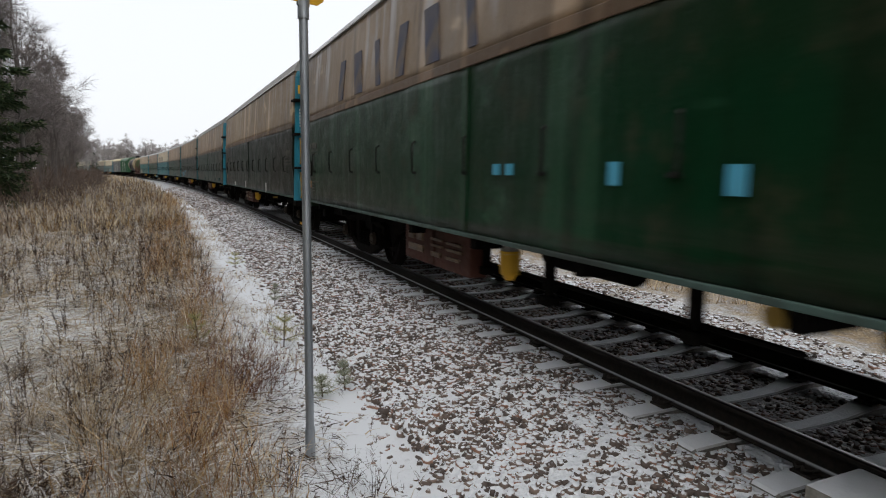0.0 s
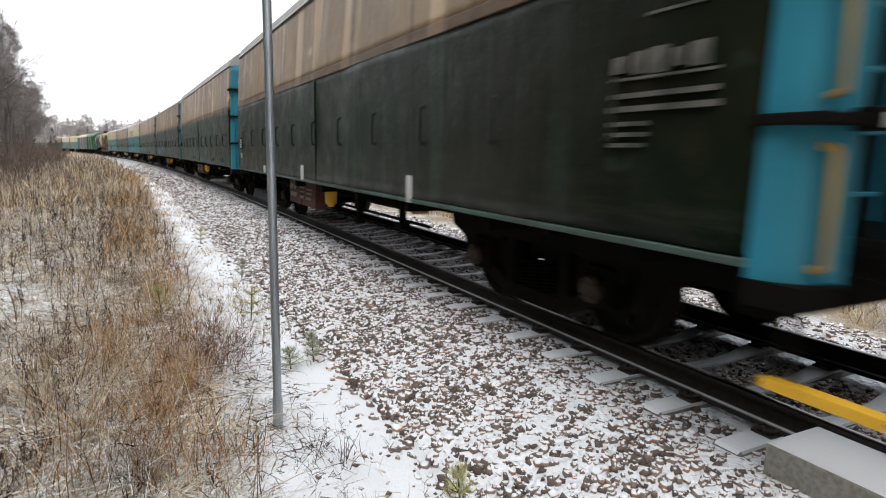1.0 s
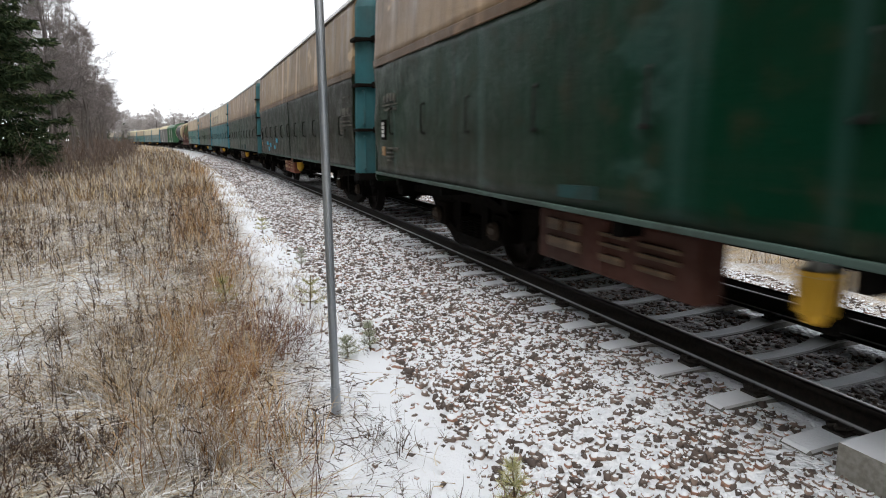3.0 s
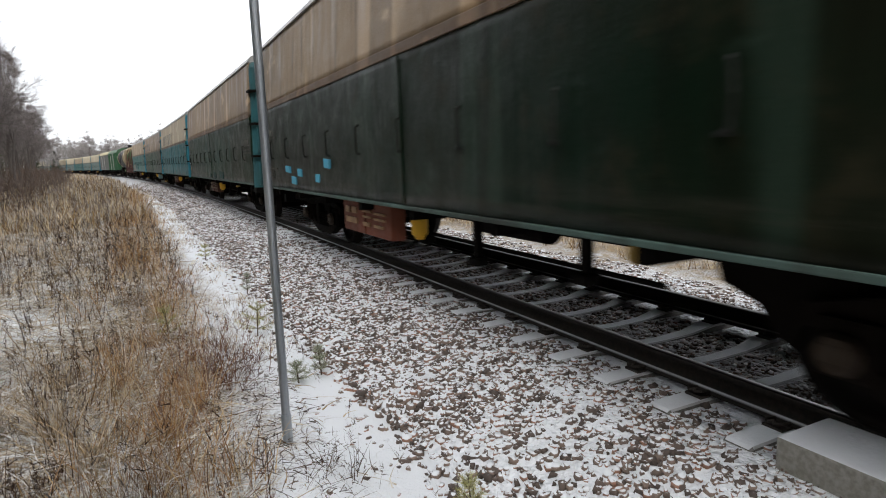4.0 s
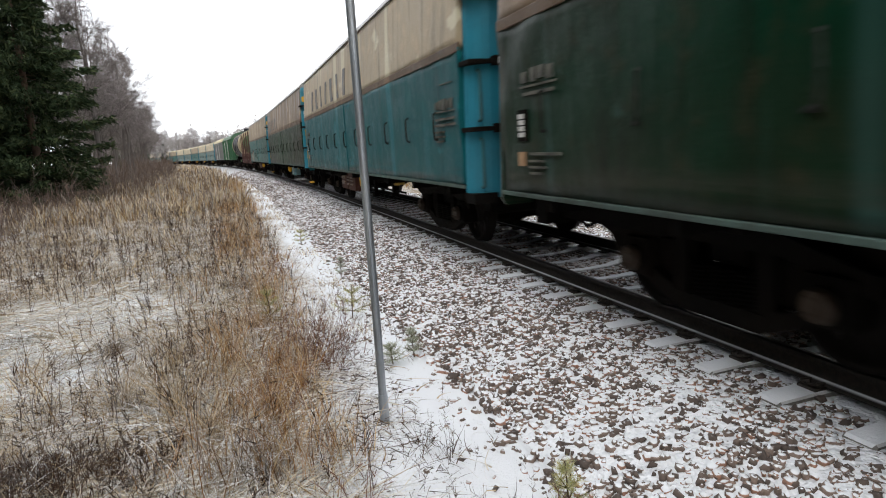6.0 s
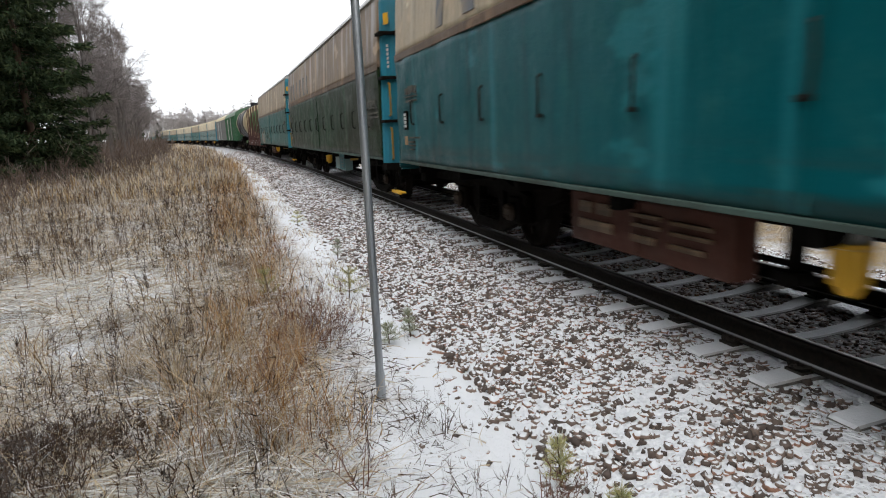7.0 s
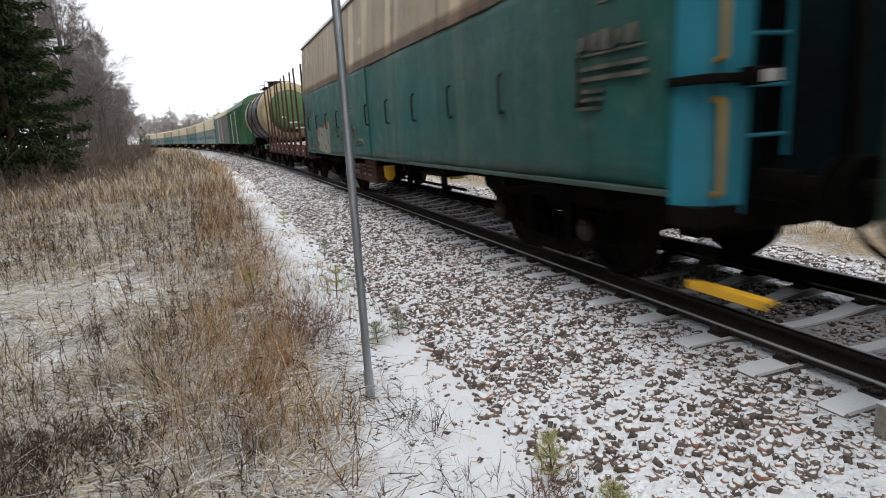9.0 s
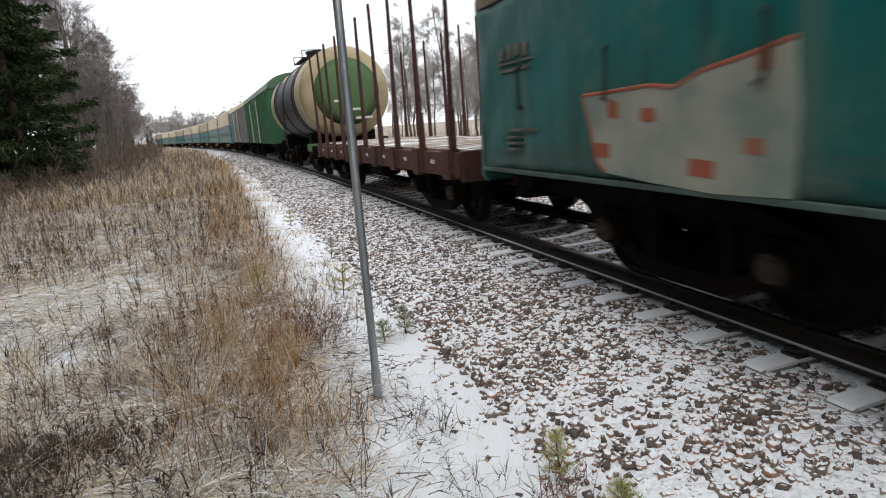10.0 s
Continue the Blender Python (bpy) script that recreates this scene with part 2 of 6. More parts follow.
def build_ground():
    xs, ys = spaced(-14, 6, 0.14, 1800), spaced(-1, 26, 0.2, 1800)
    gx, gy = np.meshgrid(xs, ys)
    s, d = track_of(gx, gy)
    near = np.abs(np.hypot(gx, gy)) < 500
    z = np.where(near, ground_height(s, np.clip(d, -380, 380)), -0.25)
    v = np.stack([gx, gy, z], -1).reshape(-1, 3)
    ny, nx = gx.shape
    i = (np.arange(ny - 1)[:, None] * nx + np.arange(nx - 1)[None]).ravel()
    f = np.stack([i, i + 1, i + nx + 1, i + nx], -1)
    me = mesh_np("ground", v, f, [GROUND_MAT], smooth=True)
    me.attributes.new("snow", "FLOAT", "POINT").data.foreach_set("value", snow_amount(s, d).ravel().astype(np.float32))
    return tagged(new("ground", me), "frosted meadow ground with dry straw and patchy snow", "ground", kind="structure")


BED = [(-2.9, -0.36), (-2.5, -0.235), (-2.0, -0.13), (-1.65, -0.05), (-1.35, -0.03), (-0.95, -0.03), (-0.7, -0.05), (0, -0.07), (0.7, -0.055), (0.95, -0.055), (1.35, -0.06), (1.65, -0.075), (2.0, -0.15), (2.45, -0.30), (2.85, -0.44)]


def build_ballast():
    ss = np.concatenate([np.arange(-30, 40, 0.25), np.arange(40, 420, 2.0)])
    ds = np.array([p[0] for p in BED])
    gs, gd = np.meshgrid(ss, ds, indexing="ij")
    z = np.interp(gd, ds, [p[1] for p in BED])
    z = z + np.interp(np.abs(gd), [1.3, 1.7], [0.006, 0.018]) * np.sin(gs * 7.3 + gd * 11) * np.sin(gs * 3.1 - gd * 5)
    x, y = along_np(gs, gd)
    v = np.stack([x, y, z], -1).reshape(-1, 3)
    n, k = gs.shape
    i = (np.arange(n - 1)[:, None] * k + np.arange(k - 1)[None]).ravel()
    me = mesh_np("ballast", v, np.stack([i, i + 1, i + k + 1, i + k], -1), [BALLAST_MAT], smooth=True)
    share = np.where(np.abs(gd) < 0.75, 0.5, np.interp(np.abs(gd), [1.2, 2.2, 2.7], [1.25, 1.3, 1.8]) * np.interp(gs, [2, 4.5, 18, 30], [1.7, 1.0, 1.0, 0.45]))
    me.attributes.new("snow", "FLOAT", "POINT").data.foreach_set("value", share.ravel().astype(np.float32))
    return tagged(new("ballast", me), "crushed-stone ballast bed dusted with snow", "ballast", kind="structure")


def stone_cloud(name, count, s0, s1, d0, d1, size, seed, share, label, edge=False):
    """Loose crushed stones, joined: angular broken lumps, each turned and squashed."""
    rng = np.random.default_rng(seed)
    base = np.array([(x, y, z) for x in (-0.8, 0.8) for y in (-0.8, 0.8) for z in (-0.7, 0.7)])
    tri = np.array([(0, 1, 3), (0, 3, 2), (4, 6, 7), (4, 7, 5), (0, 4, 5), (0, 5, 1), (2, 3, 7), (2, 7, 6), (0, 2, 6), (0, 6, 4), (1, 5, 7), (1, 7, 3)])
    u = rng.random(count)
    s = s0 + (s1 - s0) * u ** 1.5
    d = rng.uniform(d0, d1, count)
    if edge:
        d = d0 + (d1 - d0) * rng.random(count) ** 0.45
    elif d0 < -1:
        d = d1 + (d0 - d1) * np.clip(rng.random(count) ** 0.9 * rng.uniform(0.86, 1.0, count), 0, 1)
    phase = np.abs((s - 2.95 + 0.304) % 0.608 - 0.304)
    keep = ~((phase < 0.115) & (np.abs(d) < 1.29))
    if d0 < -1 and not edge:
        # thinner towards the foot of the slope and where snow has drifted
        drift = 0.5 + 0.5 * np.sin(s * 2.3 + 1.7 * np.sin(d * 2.9)) * np.sin(d * 3.7 - s * 1.1)
        chance = np.interp(d, [-3.0, -2.6, -2.1, -1.5], [0.18, 0.45, 0.85, 1.0]) * (1 - 0.3 * drift * np.interp(s, [1, 4, 7], [1.0, 0.6, 0.0])) * np.interp(s, [1.0, 3.0, 4.2, 5.5], [0.22, 0.42, 0.85, 1.0])
        keep &= rng.random(count) < chance
    s, d = s[keep], d[keep]
    count = len(s)
    r = size * rng.uniform(0.5, 1.35, count) * np.interp(s, [1, 5], [0.7, 0.95]) * (1 + 0.012 * np.clip(s - 6, 0, 40))
    v = base[None] * (1 + rng.uniform(-0.42, 0.30, (count, 8, 3)))
    v = v * rng.uniform(0.5, 1.35, (count, 1, 3))
    a, b = rng.uniform(0, 6.28, count), rng.normal(0, 0.75, count)
    ca, sa, cb, sb = np.cos(a), np.sin(a), np.cos(b), np.sin(b)
    x, y, z = v[..., 0], v[..., 1], v[..., 2] * 0.95
    y, z = cb[:, None] * y - sb[:, None] * z, sb[:, None] * y + cb[:, None] * z
    x, y = ca[:, None] * x - sa[:, None] * y, sa[:, None] * x + ca[:, None] * y
    px, py = along_np(s, d)
    bed = np.interp(d, [p[0] for p in BED], [p[1] for p in BED])
    gz = np.where(np.abs(d) > 2.6, np.maximum(bed, ground_height(s, d)), bed)
    pz = gz - r * rng.uniform(-0.05, 0.35, count)
    verts = np.stack([px[:, None] + x * r[:, None], py[:, None] + y * r[:, None], pz[:, None] + z * r[:, None]], -1).reshape(-1, 3)
    faces = (tri[None] + 8 * np.arange(count)[:, None, None]).reshape(-1, 3)
    me = mesh_np(name, verts, faces, [STONE_MAT])
    me.attributes.new("snow", "FLOAT", "POINT").data.foreach_set("value", np.repeat(share, len(verts)).astype(np.float32))
    return tagged(new(name, me), label, "ballast", kind="stuff")


# ---- rails, sleepers and clips ----
GAUGE = 0.762 + 0.036
HEAD = [(-0.075, 0.0), (-0.075, 0.012), (-0.03, 0.03), (-0.009, 0.05), (-0.009, 0.12), (-0.036, 0.135), (-0.036, 0.165), (-0.028, 0.172), (0.028, 0.172), (0.036, 0.165), (0.036, 0.135), (0.009, 0.12), (0.009, 0.05), (0.03, 0.03), (0.075, 0.012), (0.075, 0.0)]


def build_rail(off, parent):
    ss = np.concatenate([np.arange(-30, 60, 1.0), np.arange(60, 420, 3.0)])
    k = len(HEAD)
    gs, gi = np.meshgrid(ss, np.arange(k), indexing="ij")
    hx, hz = np.array(HEAD).T
    x, y = along_np(gs, off + hx[gi])
    v = np.stack([x, y, 0.018 + hz[gi]], -1).reshape(-1, 3)
    rows, cols = np.meshgrid(np.arange(len(ss) - 1), np.arange(k), indexing="ij")
    i, j = rows * k + cols, rows * k + (cols + 1) % k
    f = np.stack([i.ravel(), j.ravel(), (j + k).ravel(), (i + k).ravel()], -1)[:, ::-1]
    top = np.isin(cols.ravel(), (6, 7, 8)).astype(int)
    ob = new("rail", mesh_np("rail", v, f, [RAIL_SIDE, RAIL_TOP], top))
    ob.parent = parent
    return tagged(ob, "dark rusty steel rail with a polished head")


def sleeper_bmesh():
    """Concrete sleeper with sloping flanks and a lower middle."""
    bm = bmesh.new()
    rows = []
    for x, top, w in [(-1.28, -0.02, 0.095), (-1.255, -0.004, 0.1), (-0.98, 0.0, 0.1), (-0.62, 0.0, 0.1), (-0.35, -0.045, 0.08), (0, -0.055, 0.072), (0.35, -0.045, 0.08), (0.62, 0, 0.1), (0.98, 0, 0.1), (1.255, -0.004, 0.1), (1.28, -0.02, 0.095)]:
        rows.append([bm.verts.new((x, y, z)) for y, z in ((-w - 0.035, -0.2), (-w, top - 0.012), (-w + 0.014, top), (w - 0.014, top), (w, top - 0.012), (w + 0.035, -0.2))])
    for p, q in zip(rows, rows[1:]):
        for i in range(5):
            bm.faces.new((p[i], p[i + 1], q[i + 1], q[i]))
    bm.faces.new(rows[0])
    bm.faces.new(rows[-1])
    return bm


def clip_bmesh():
    """Bent spring clip on a pad."""
    bm = bmesh.new()
    box(bm, -0.05, 0.05, -0.07, 0.07, 0.0, 0.018)
    sweep(bm, [(0.055, -0.05, 0.035), (-0.03, -0.055, 0.05), (-0.06, -0.02, 0.045), (-0.03, 0.0, 0.055), (-0.06, 0.025, 0.045), (-0.03, 0.055, 0.05), (0.055, 0.05, 0.035)], 0.011, 5)
    return bm


def build_track():
    track = tagged(new("railway_track"), "single broad-gauge railway track on snowy concrete sleepers", "railway track", kind="structure")
    for off in (-GAUGE, GAUGE):
        build_rail(off, track)
    first = clipped = None
    s = 2.95 - 0.608 * 12
    while s < 115:
        m = at(s, 0, random.uniform(-0.004, 0.004), random.uniform(-0.5, 0.5))
        if first is None:
            first = part("sleeper", sleeper_bmesh(), CONCRETE, track, m=m)
            clipped = part("rail_clip", clip_bmesh(), CLIP_MAT, track, m=at(s, -GAUGE - 0.105, 0.0))
        else:
            again(first, m)
        if 0 < s < 24:
            for off, turn in ((-GAUGE - 0.105, 0), (-GAUGE + 0.105, 180), (GAUGE - 0.105, 0), (GAUGE + 0.105, 180)):
                again(clipped, at(s, off, 0.0, turn))
        s += 0.608
    return track


build_ground()
build_ballast()
build_track()
stone_cloud("ballast_stones", 54000, 0.8, 27, -3.0, -0.93, 0.0325, 1, 1.0, "loose grey and brown crushed stones under thin snow")
stone_cloud("ballast_stones_between_rails", 9500, 0.8, 22, -0.68, 0.68, 0.029, 2, 0.55, "crushed stones between the rails with little snow")
stone_cloud("ballast_stones_far_shoulder", 11000, 0.8, 26, 0.95, 3.6, 0.033, 3, 1.0, "crushed stones on the far shoulder under snow")
stone_cloud("distant_ballast_stones", 14000, 25, 75, -2.95, -0.93, 0.04, 6, 0.85, "crushed stones of the far ballast under thin snow")
stone_cloud("ballast_stones_behind", 9000, -12, 0.9, -2.9, -0.93, 0.029, 7, 1.0, "crushed stones of the ballast behind under snow")
stone_cloud("scattered_stones", 900, 1.0, 18, -3.6, -2.55, 0.02, 4, 0.6, "single stones strewn on the snow strip", edge=True)


# concrete slab beside the rail
def build_block():
    bm = bmesh.new()
    box(bm, -0.24, 0.24, -0.6, 0.6, -0.34, 0.0, bevel=0.015)
    ob = part("concrete_slab", bm, BLOCK_MAT, m=pose(-1.125, 1.46, 0.158, 0, 0, 1.2))
    return tagged(ob, "snow-covered concrete slab lying beside the rail", "concrete slab")


build_block()

# ---- the train ----
BLUE = paint("corner_blue", (0.018, 0.225, 0.32), (0.05, 0.07, 0.07), 0.5, 0.55)
DULL_BLUE = paint("corner_dull_teal", (0.03, 0.14, 0.16), (0.05, 0.06, 0.055), 0.6, 0.6)
GRAB_YELLOW = paint("grab_bar_yellow", (0.40, 0.25, 0.045), (0.12, 0.09, 0.05), 0.6, 0.6)
YELLOW = paint("yellow_paint", (0.75, 0.42, 0.03), (0.2, 0.12, 0.05), 0.4, 0.5)
# BLACK and BOGIE_MAT: near-black base carries the deep shade under the wagons
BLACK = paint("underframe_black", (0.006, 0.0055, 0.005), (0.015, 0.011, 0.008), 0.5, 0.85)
# teal taken almost to black: the shade between wagons is in this colour
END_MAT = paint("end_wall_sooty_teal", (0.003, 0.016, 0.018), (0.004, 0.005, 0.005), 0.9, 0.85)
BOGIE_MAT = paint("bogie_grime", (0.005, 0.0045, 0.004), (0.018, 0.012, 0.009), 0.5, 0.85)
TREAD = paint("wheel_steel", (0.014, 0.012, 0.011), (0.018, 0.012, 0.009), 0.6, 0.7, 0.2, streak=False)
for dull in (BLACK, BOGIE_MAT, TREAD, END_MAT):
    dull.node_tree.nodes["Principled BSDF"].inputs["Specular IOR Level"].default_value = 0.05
CAP_MAT = paint("axle_cap_brown", (0.045, 0.031, 0.02), (0.02, 0.013, 0.01), 0.6, 0.8)
BOX_RED = paint("box_red_brown", (0.085, 0.03, 0.02), (0.03, 0.02, 0.015), 0.7, 0.75)
BOX_BRIGHT = paint("box_brick_red", (0.22, 0.065, 0.035), (0.07, 0.04, 0.03), 0.5, 0.65)
BOX_TEAL = paint("box_teal", (0.16, 0.30, 0.31), (0.20, 0.17, 0.12), 0.6, 0.6)
SILL_MAT = paint("sill_grey_green", (0.07, 0.115, 0.10), (0.03, 0.028, 0.023), 0.8, 0.65)
LATCH_MAT = paint("latch_grime", (0.014, 0.017, 0.013), (0.006, 0.006, 0.005), 0.5, 0.8)
WHITE = paint("white_marking", (0.62, 0.62, 0.60), (0.2, 0.18, 0.15), 0.4, 0.6)
FADED = paint("faded_stencil", (0.14, 0.135, 0.115), (0.025, 0.03, 0.026), 0.9, 0.6, scale=4)
CYAN = paint("patch_light_blue", (0.09, 0.42, 0.60), (0.12, 0.12, 0.1), 0.2, 0.6)
ORANGE = paint("orange_tag", (0.46, 0.29, 0.16), (0.17, 0.09, 0.05), 0.6, 0.6, scale=4)
ROOF_MAT = snowy("wagon_roof", (0.22, 0.22, 0.21), (0.32, 0.31, 0.29), 0.35, 0.9, 0.6, 5, 0.2, 0.42)
GRAFFITI = paint("graffiti_pale", (0.30, 0.30, 0.25), (0.08, 0.14, 0.13), 0.75, 0.6, scale=2)
GRAFFITI_RED = paint("graffiti_red", (0.28, 0.075, 0.04), (0.2, 0.14, 0.1), 0.6, 0.6)


def side_paint(name, colour, grime, amount, pale=None, drip=0.0):
    """Dirty painted tarpaulin side: road dust low down, runs, scuffs, bleached streaks."""
    m = Shader(name, 0.5)
    facing = m.node("ShaderNodeLayerWeight")
    m.put(m.b.inputs["Specular IOR Level"], m.ramp(facing.outputs["Facing"], 0.22, 0.7, 0.005, 0.36))
    pale = pale or tuple(min(1, c * 2.6 + 0.03) for c in colour)
    along_ = m.scaled((1.0, 0.35, 0.8))
    big, mid, fine = m.tex(0.42, 4, along_), m.tex(2.4, 7, None, 0.65), m.tex(30, 5, None, 0.7)
    run = m.tex(1.0, 6, m.scaled((4.5, 4.5, 0.25)), 0.65)
    bleach = m.tex(1.0, 2, m.scaled((1.6, 1.6, 0.06)))
    scuff = m.tex(1.0, 5, m.scaled((0.5, 0.5, 7.0)), 0.6)
    col = m.mix(m.ramp(big, 0.36, 0.62, 0, amount), colour, grime)
    col = m.mix(m.ramp(run, 0.5, 0.72, 0, 0.6), col, tuple(c * 0.35 for c in grime))
    col = m.mix(m.ramp(mid, 0.5, 0.72, 0, 0.6), col, tuple(c * 2.0 for c in grime))
    blotch = m.tex(1.3, 3, m.scaled((1.0, 0.8, 1.6)))
    col = m.mix(m.ramp(blotch, 0.62, 0.7, 0, 0.36), col, pale)
    col = m.mix(m.ramp(bleach, 0.58, 0.66, 0, 0.36), col, pale)
    dust = m.calc("MULTIPLY", m.ramp(m.axis(2), 1.55, 1.0), m.ramp(scuff, 0.42, 0.66, 0, 0.55))
    col = m.mix(dust, col, (0.055, 0.05, 0.04))
    if drip:
        top = m.calc("MULTIPLY", m.ramp(m.tex(1.0, 4, m.scaled((3.2, 3.2, 0.18))), 0.52, 0.66, 0, drip), m.ramp(m.axis(2), 2.7, 3.7))
        col = m.mix(top, col, (0.48, 0.46, 0.46))
    m.bump(m.calc("ADD", m.calc("MULTIPLY", mid, 0.8), m.calc("ADD", m.calc("MULTIPLY", run, 0.8), m.calc("MULTIPLY", fine, 0.2))), 0.7, 0.03)
    return m.done(col, m.ramp(m.calc("ADD", m.calc("MULTIPLY", mid, 0.6), m.calc("MULTIPLY", fine, 0.4)), 0.35, 0.65, 0.36, 0.62))


LOOKS = {
    "grey_green": (side_paint("side_grey_green", (0.00546, 0.0369, 0.015), (0.0269, 0.0255, 0.0155), 0.7), side_paint("stripe_brown", (0.3, 0.216, 0.138), (0.18, 0.144, 0.114), 0.8, None, 0.85)),
    "grey_brown": (side_paint("side_grey_brown", (0.00502, 0.0161, 0.00904), (0.0177, 0.0151, 0.00938), 0.7), side_paint("stripe_tan", (0.31, 0.218, 0.127), (0.172, 0.127, 0.0862), 0.75, None, 0.35)),
    "olive": (side_paint("side_olive", (0.00401, 0.0311, 0.016), (0.0218, 0.0187, 0.0109), 0.65, (0.05, 0.11, 0.10)), side_paint("stripe_dun", (0.348, 0.246, 0.15), (0.192, 0.15, 0.12), 0.8, None, 0.5)),
    "teal": (side_paint("side_teal", (0.004, 0.105, 0.122), (0.014, 0.075, 0.076), 0.45), side_paint("stripe_cream", (0.50, 0.42, 0.29), (0.34, 0.27, 0.19), 0.45)),
    "faded_teal": (side_paint("side_faded_teal", (0.0116, 0.125, 0.119), (0.0464, 0.087, 0.0696), 0.6, (0.14, 0.17, 0.14)), side_paint("stripe_pale", (0.42, 0.33, 0.22), (0.25, 0.2, 0.145), 0.6, None, 0.3)),
    "pale_teal": (side_paint("side_pale_teal", (0.10, 0.17, 0.165), (0.14, 0.155, 0.135), 0.6), side_paint("stripe_ivory", (0.60, 0.52, 0.36), (0.42, 0.35, 0.24), 0.5)),
}
BAND = side_paint("band_brown", (0.15, 0.095, 0.055), (0.1, 0.075, 0.055), 0.6)
HALF, SIDE_X = 8.12, 1.65       # half length of the body, half width
SILL_Z, STRIPE_Z, EAVE_Z = 0.96, 2.74, 4.07   # above the rail


def one_box(*a):
    bm = bmesh.new()
    box(bm, *a)
    return bm


def wheelset_bmesh():
    bm = bmesh.new()
    rod(bm, (-0.98, 0, 0), (0.98, 0, 0), 0.08, seg=12)
    for sgn in (-1, 1):
        rings = [(0.30, 0.70), (0.505, 0.72), (0.505, 0.745), (0.475, 0.755), (0.47, 0.865), (0.41, 0.865), (0.40, 0.83), (0.17, 0.80), (0.16, 0.90), (0.09, 0.90)]
        last = None
        for r, x in rings:
            ring = [bm.verts.new((sgn * x, r * math.cos(2 * math.pi * i / 32), r * math.sin(2 * math.pi * i / 32))) for i in range(32)]
            if last:
                for i in range(32):
                    bm.faces.new((last[i], last[(i + 1) % 32], ring[(i + 1) % 32], ring[i]))
            last = ring
        # lightening holes stand in as raised bosses, so that the turning shows
        for k in range(4):
            a = k * math.pi / 2
            rod(bm, (sgn * 0.80, 0.29 * math.cos(a), 0.29 * math.sin(a)), (sgn * 0.835, 0.29 * math.cos(a), 0.29 * math.sin(a)), 0.05, seg=8)
    return bm


MESHES = {}


def shared(name, make, material, smooth=False):
    """A mesh made once, then shared."""
    if name not in MESHES:
        ob = part(name, make(), material, smooth=smooth)
        MESHES[name] = ob.data
        bpy.data.objects.remove(ob)
    return MESHES[name]


def child(name, mesh, parent, m=None, label=""):
    ob = new(name, mesh)
    ob.parent = parent
    if m is not None:
        ob.matrix_basis = m
    return tagged(ob, label)


def side_frame_bmesh():
    """Cast three-piece bogie side frame with two windows and axle boxes."""
    bm = bmesh.new()
    for z0, z1, pts in ((0, 0, [(-1.2, 0.62), (-0.55, 0.78), (0.55, 0.78), (1.2, 0.62)]), (0, 0, [(-0.95, 0.40), (-0.42, 0.20), (0.42, 0.20), (0.95, 0.40)])):
        for (y0, a), (y1, b) in zip(pts, pts[1:]):
            plate_pts = [(y0, a - 0.07), (y0, a + 0.07), (y1, b + 0.07), (y1, b - 0.07)]
            p = [bm.verts.new((-0.07, y, z)) for y, z in plate_pts]
            q = [bm.verts.new((0.07, y, z)) for y, z in plate_pts]
            bm.faces.new(p), bm.faces.new(q[::-1])
            for i in range(4):
                bm.faces.new((p[i], p[(i + 1) % 4], q[(i + 1) % 4], q[i]))
    for y in (-0.93, 0.93):
        box(bm, -0.12, 0.12, y - 0.16, y + 0.16, 0.32, 0.66, 0.03)
        rod(bm, (-0.16, y, 0.475), (0.1, y, 0.475), 0.12, seg=14)
    for y in (-0.42, 0.42):
        box(bm, -0.06, 0.06, y - 0.08, y + 0.08, 0.2, 0.75)
    for y in (-0.72, 0.72):
        box(bm, 0.0, 0.05, y - 0.22, y + 0.22, 0.36, 0.66)
    return bm


def bogie_filler_bmesh():
    """Dark filler plates shaped like brake hangers and levers, added to close bright gaps past the wheels, from the
    floor beams down to the wheel treads.
    """
    bm = bmesh.new()
    outline = [(0.95, 0.96), (1.9, 0.96), (1.82, 0.7), (1.55, 0.6), (1.42, 0.42), (1.3, 0.36), (1.2, 0.6), (0.95, 0.7)]
    for x in (-0.98, 0.9):
        p = [bm.verts.new((x, y, z)) for y, z in outline]
        q = [bm.verts.new((x + 0.08, y, z)) for y, z in outline]
        bm.faces.new(p), bm.faces.new(q[::-1])
        for i in range(len(outline)):
            j = (i + 1) % len(outline)
            bm.faces.new((p[i], p[j], q[j], q[i]))
    box(bm, -0.95, 0.95, 1.5, 1.58, 0.6, 0.72, 0.01)
    return bm


def axle_cap_bmesh():
    bm = bmesh.new()
    rod(bm, (-0.03, 0, 0), (0.03, 0, 0), 0.10, 0.115, seg=16)
    for k in range(4):
        a = math.pi / 4 + k * math.pi / 2
        rod(bm, (-0.05, 0.07 * math.cos(a), 0.07 * math.sin(a)), (0.0, 0.07 * math.cos(a), 0.07 * math.sin(a)), 0.014, seg=6)
    return bm


def spring_bmesh():
    bm = bmesh.new()
    lathe(bm, [(0.075 + 0.03 * (k % 2), 0.27 + 0.27 * k / 16) for k in range(17)], seg=12)
    bmesh.ops.rotate(bm, verts=bm.verts, cent=(0, 0, 0), matrix=Matrix.Rotation(math.pi / 2, 3, "X"))
    return bm


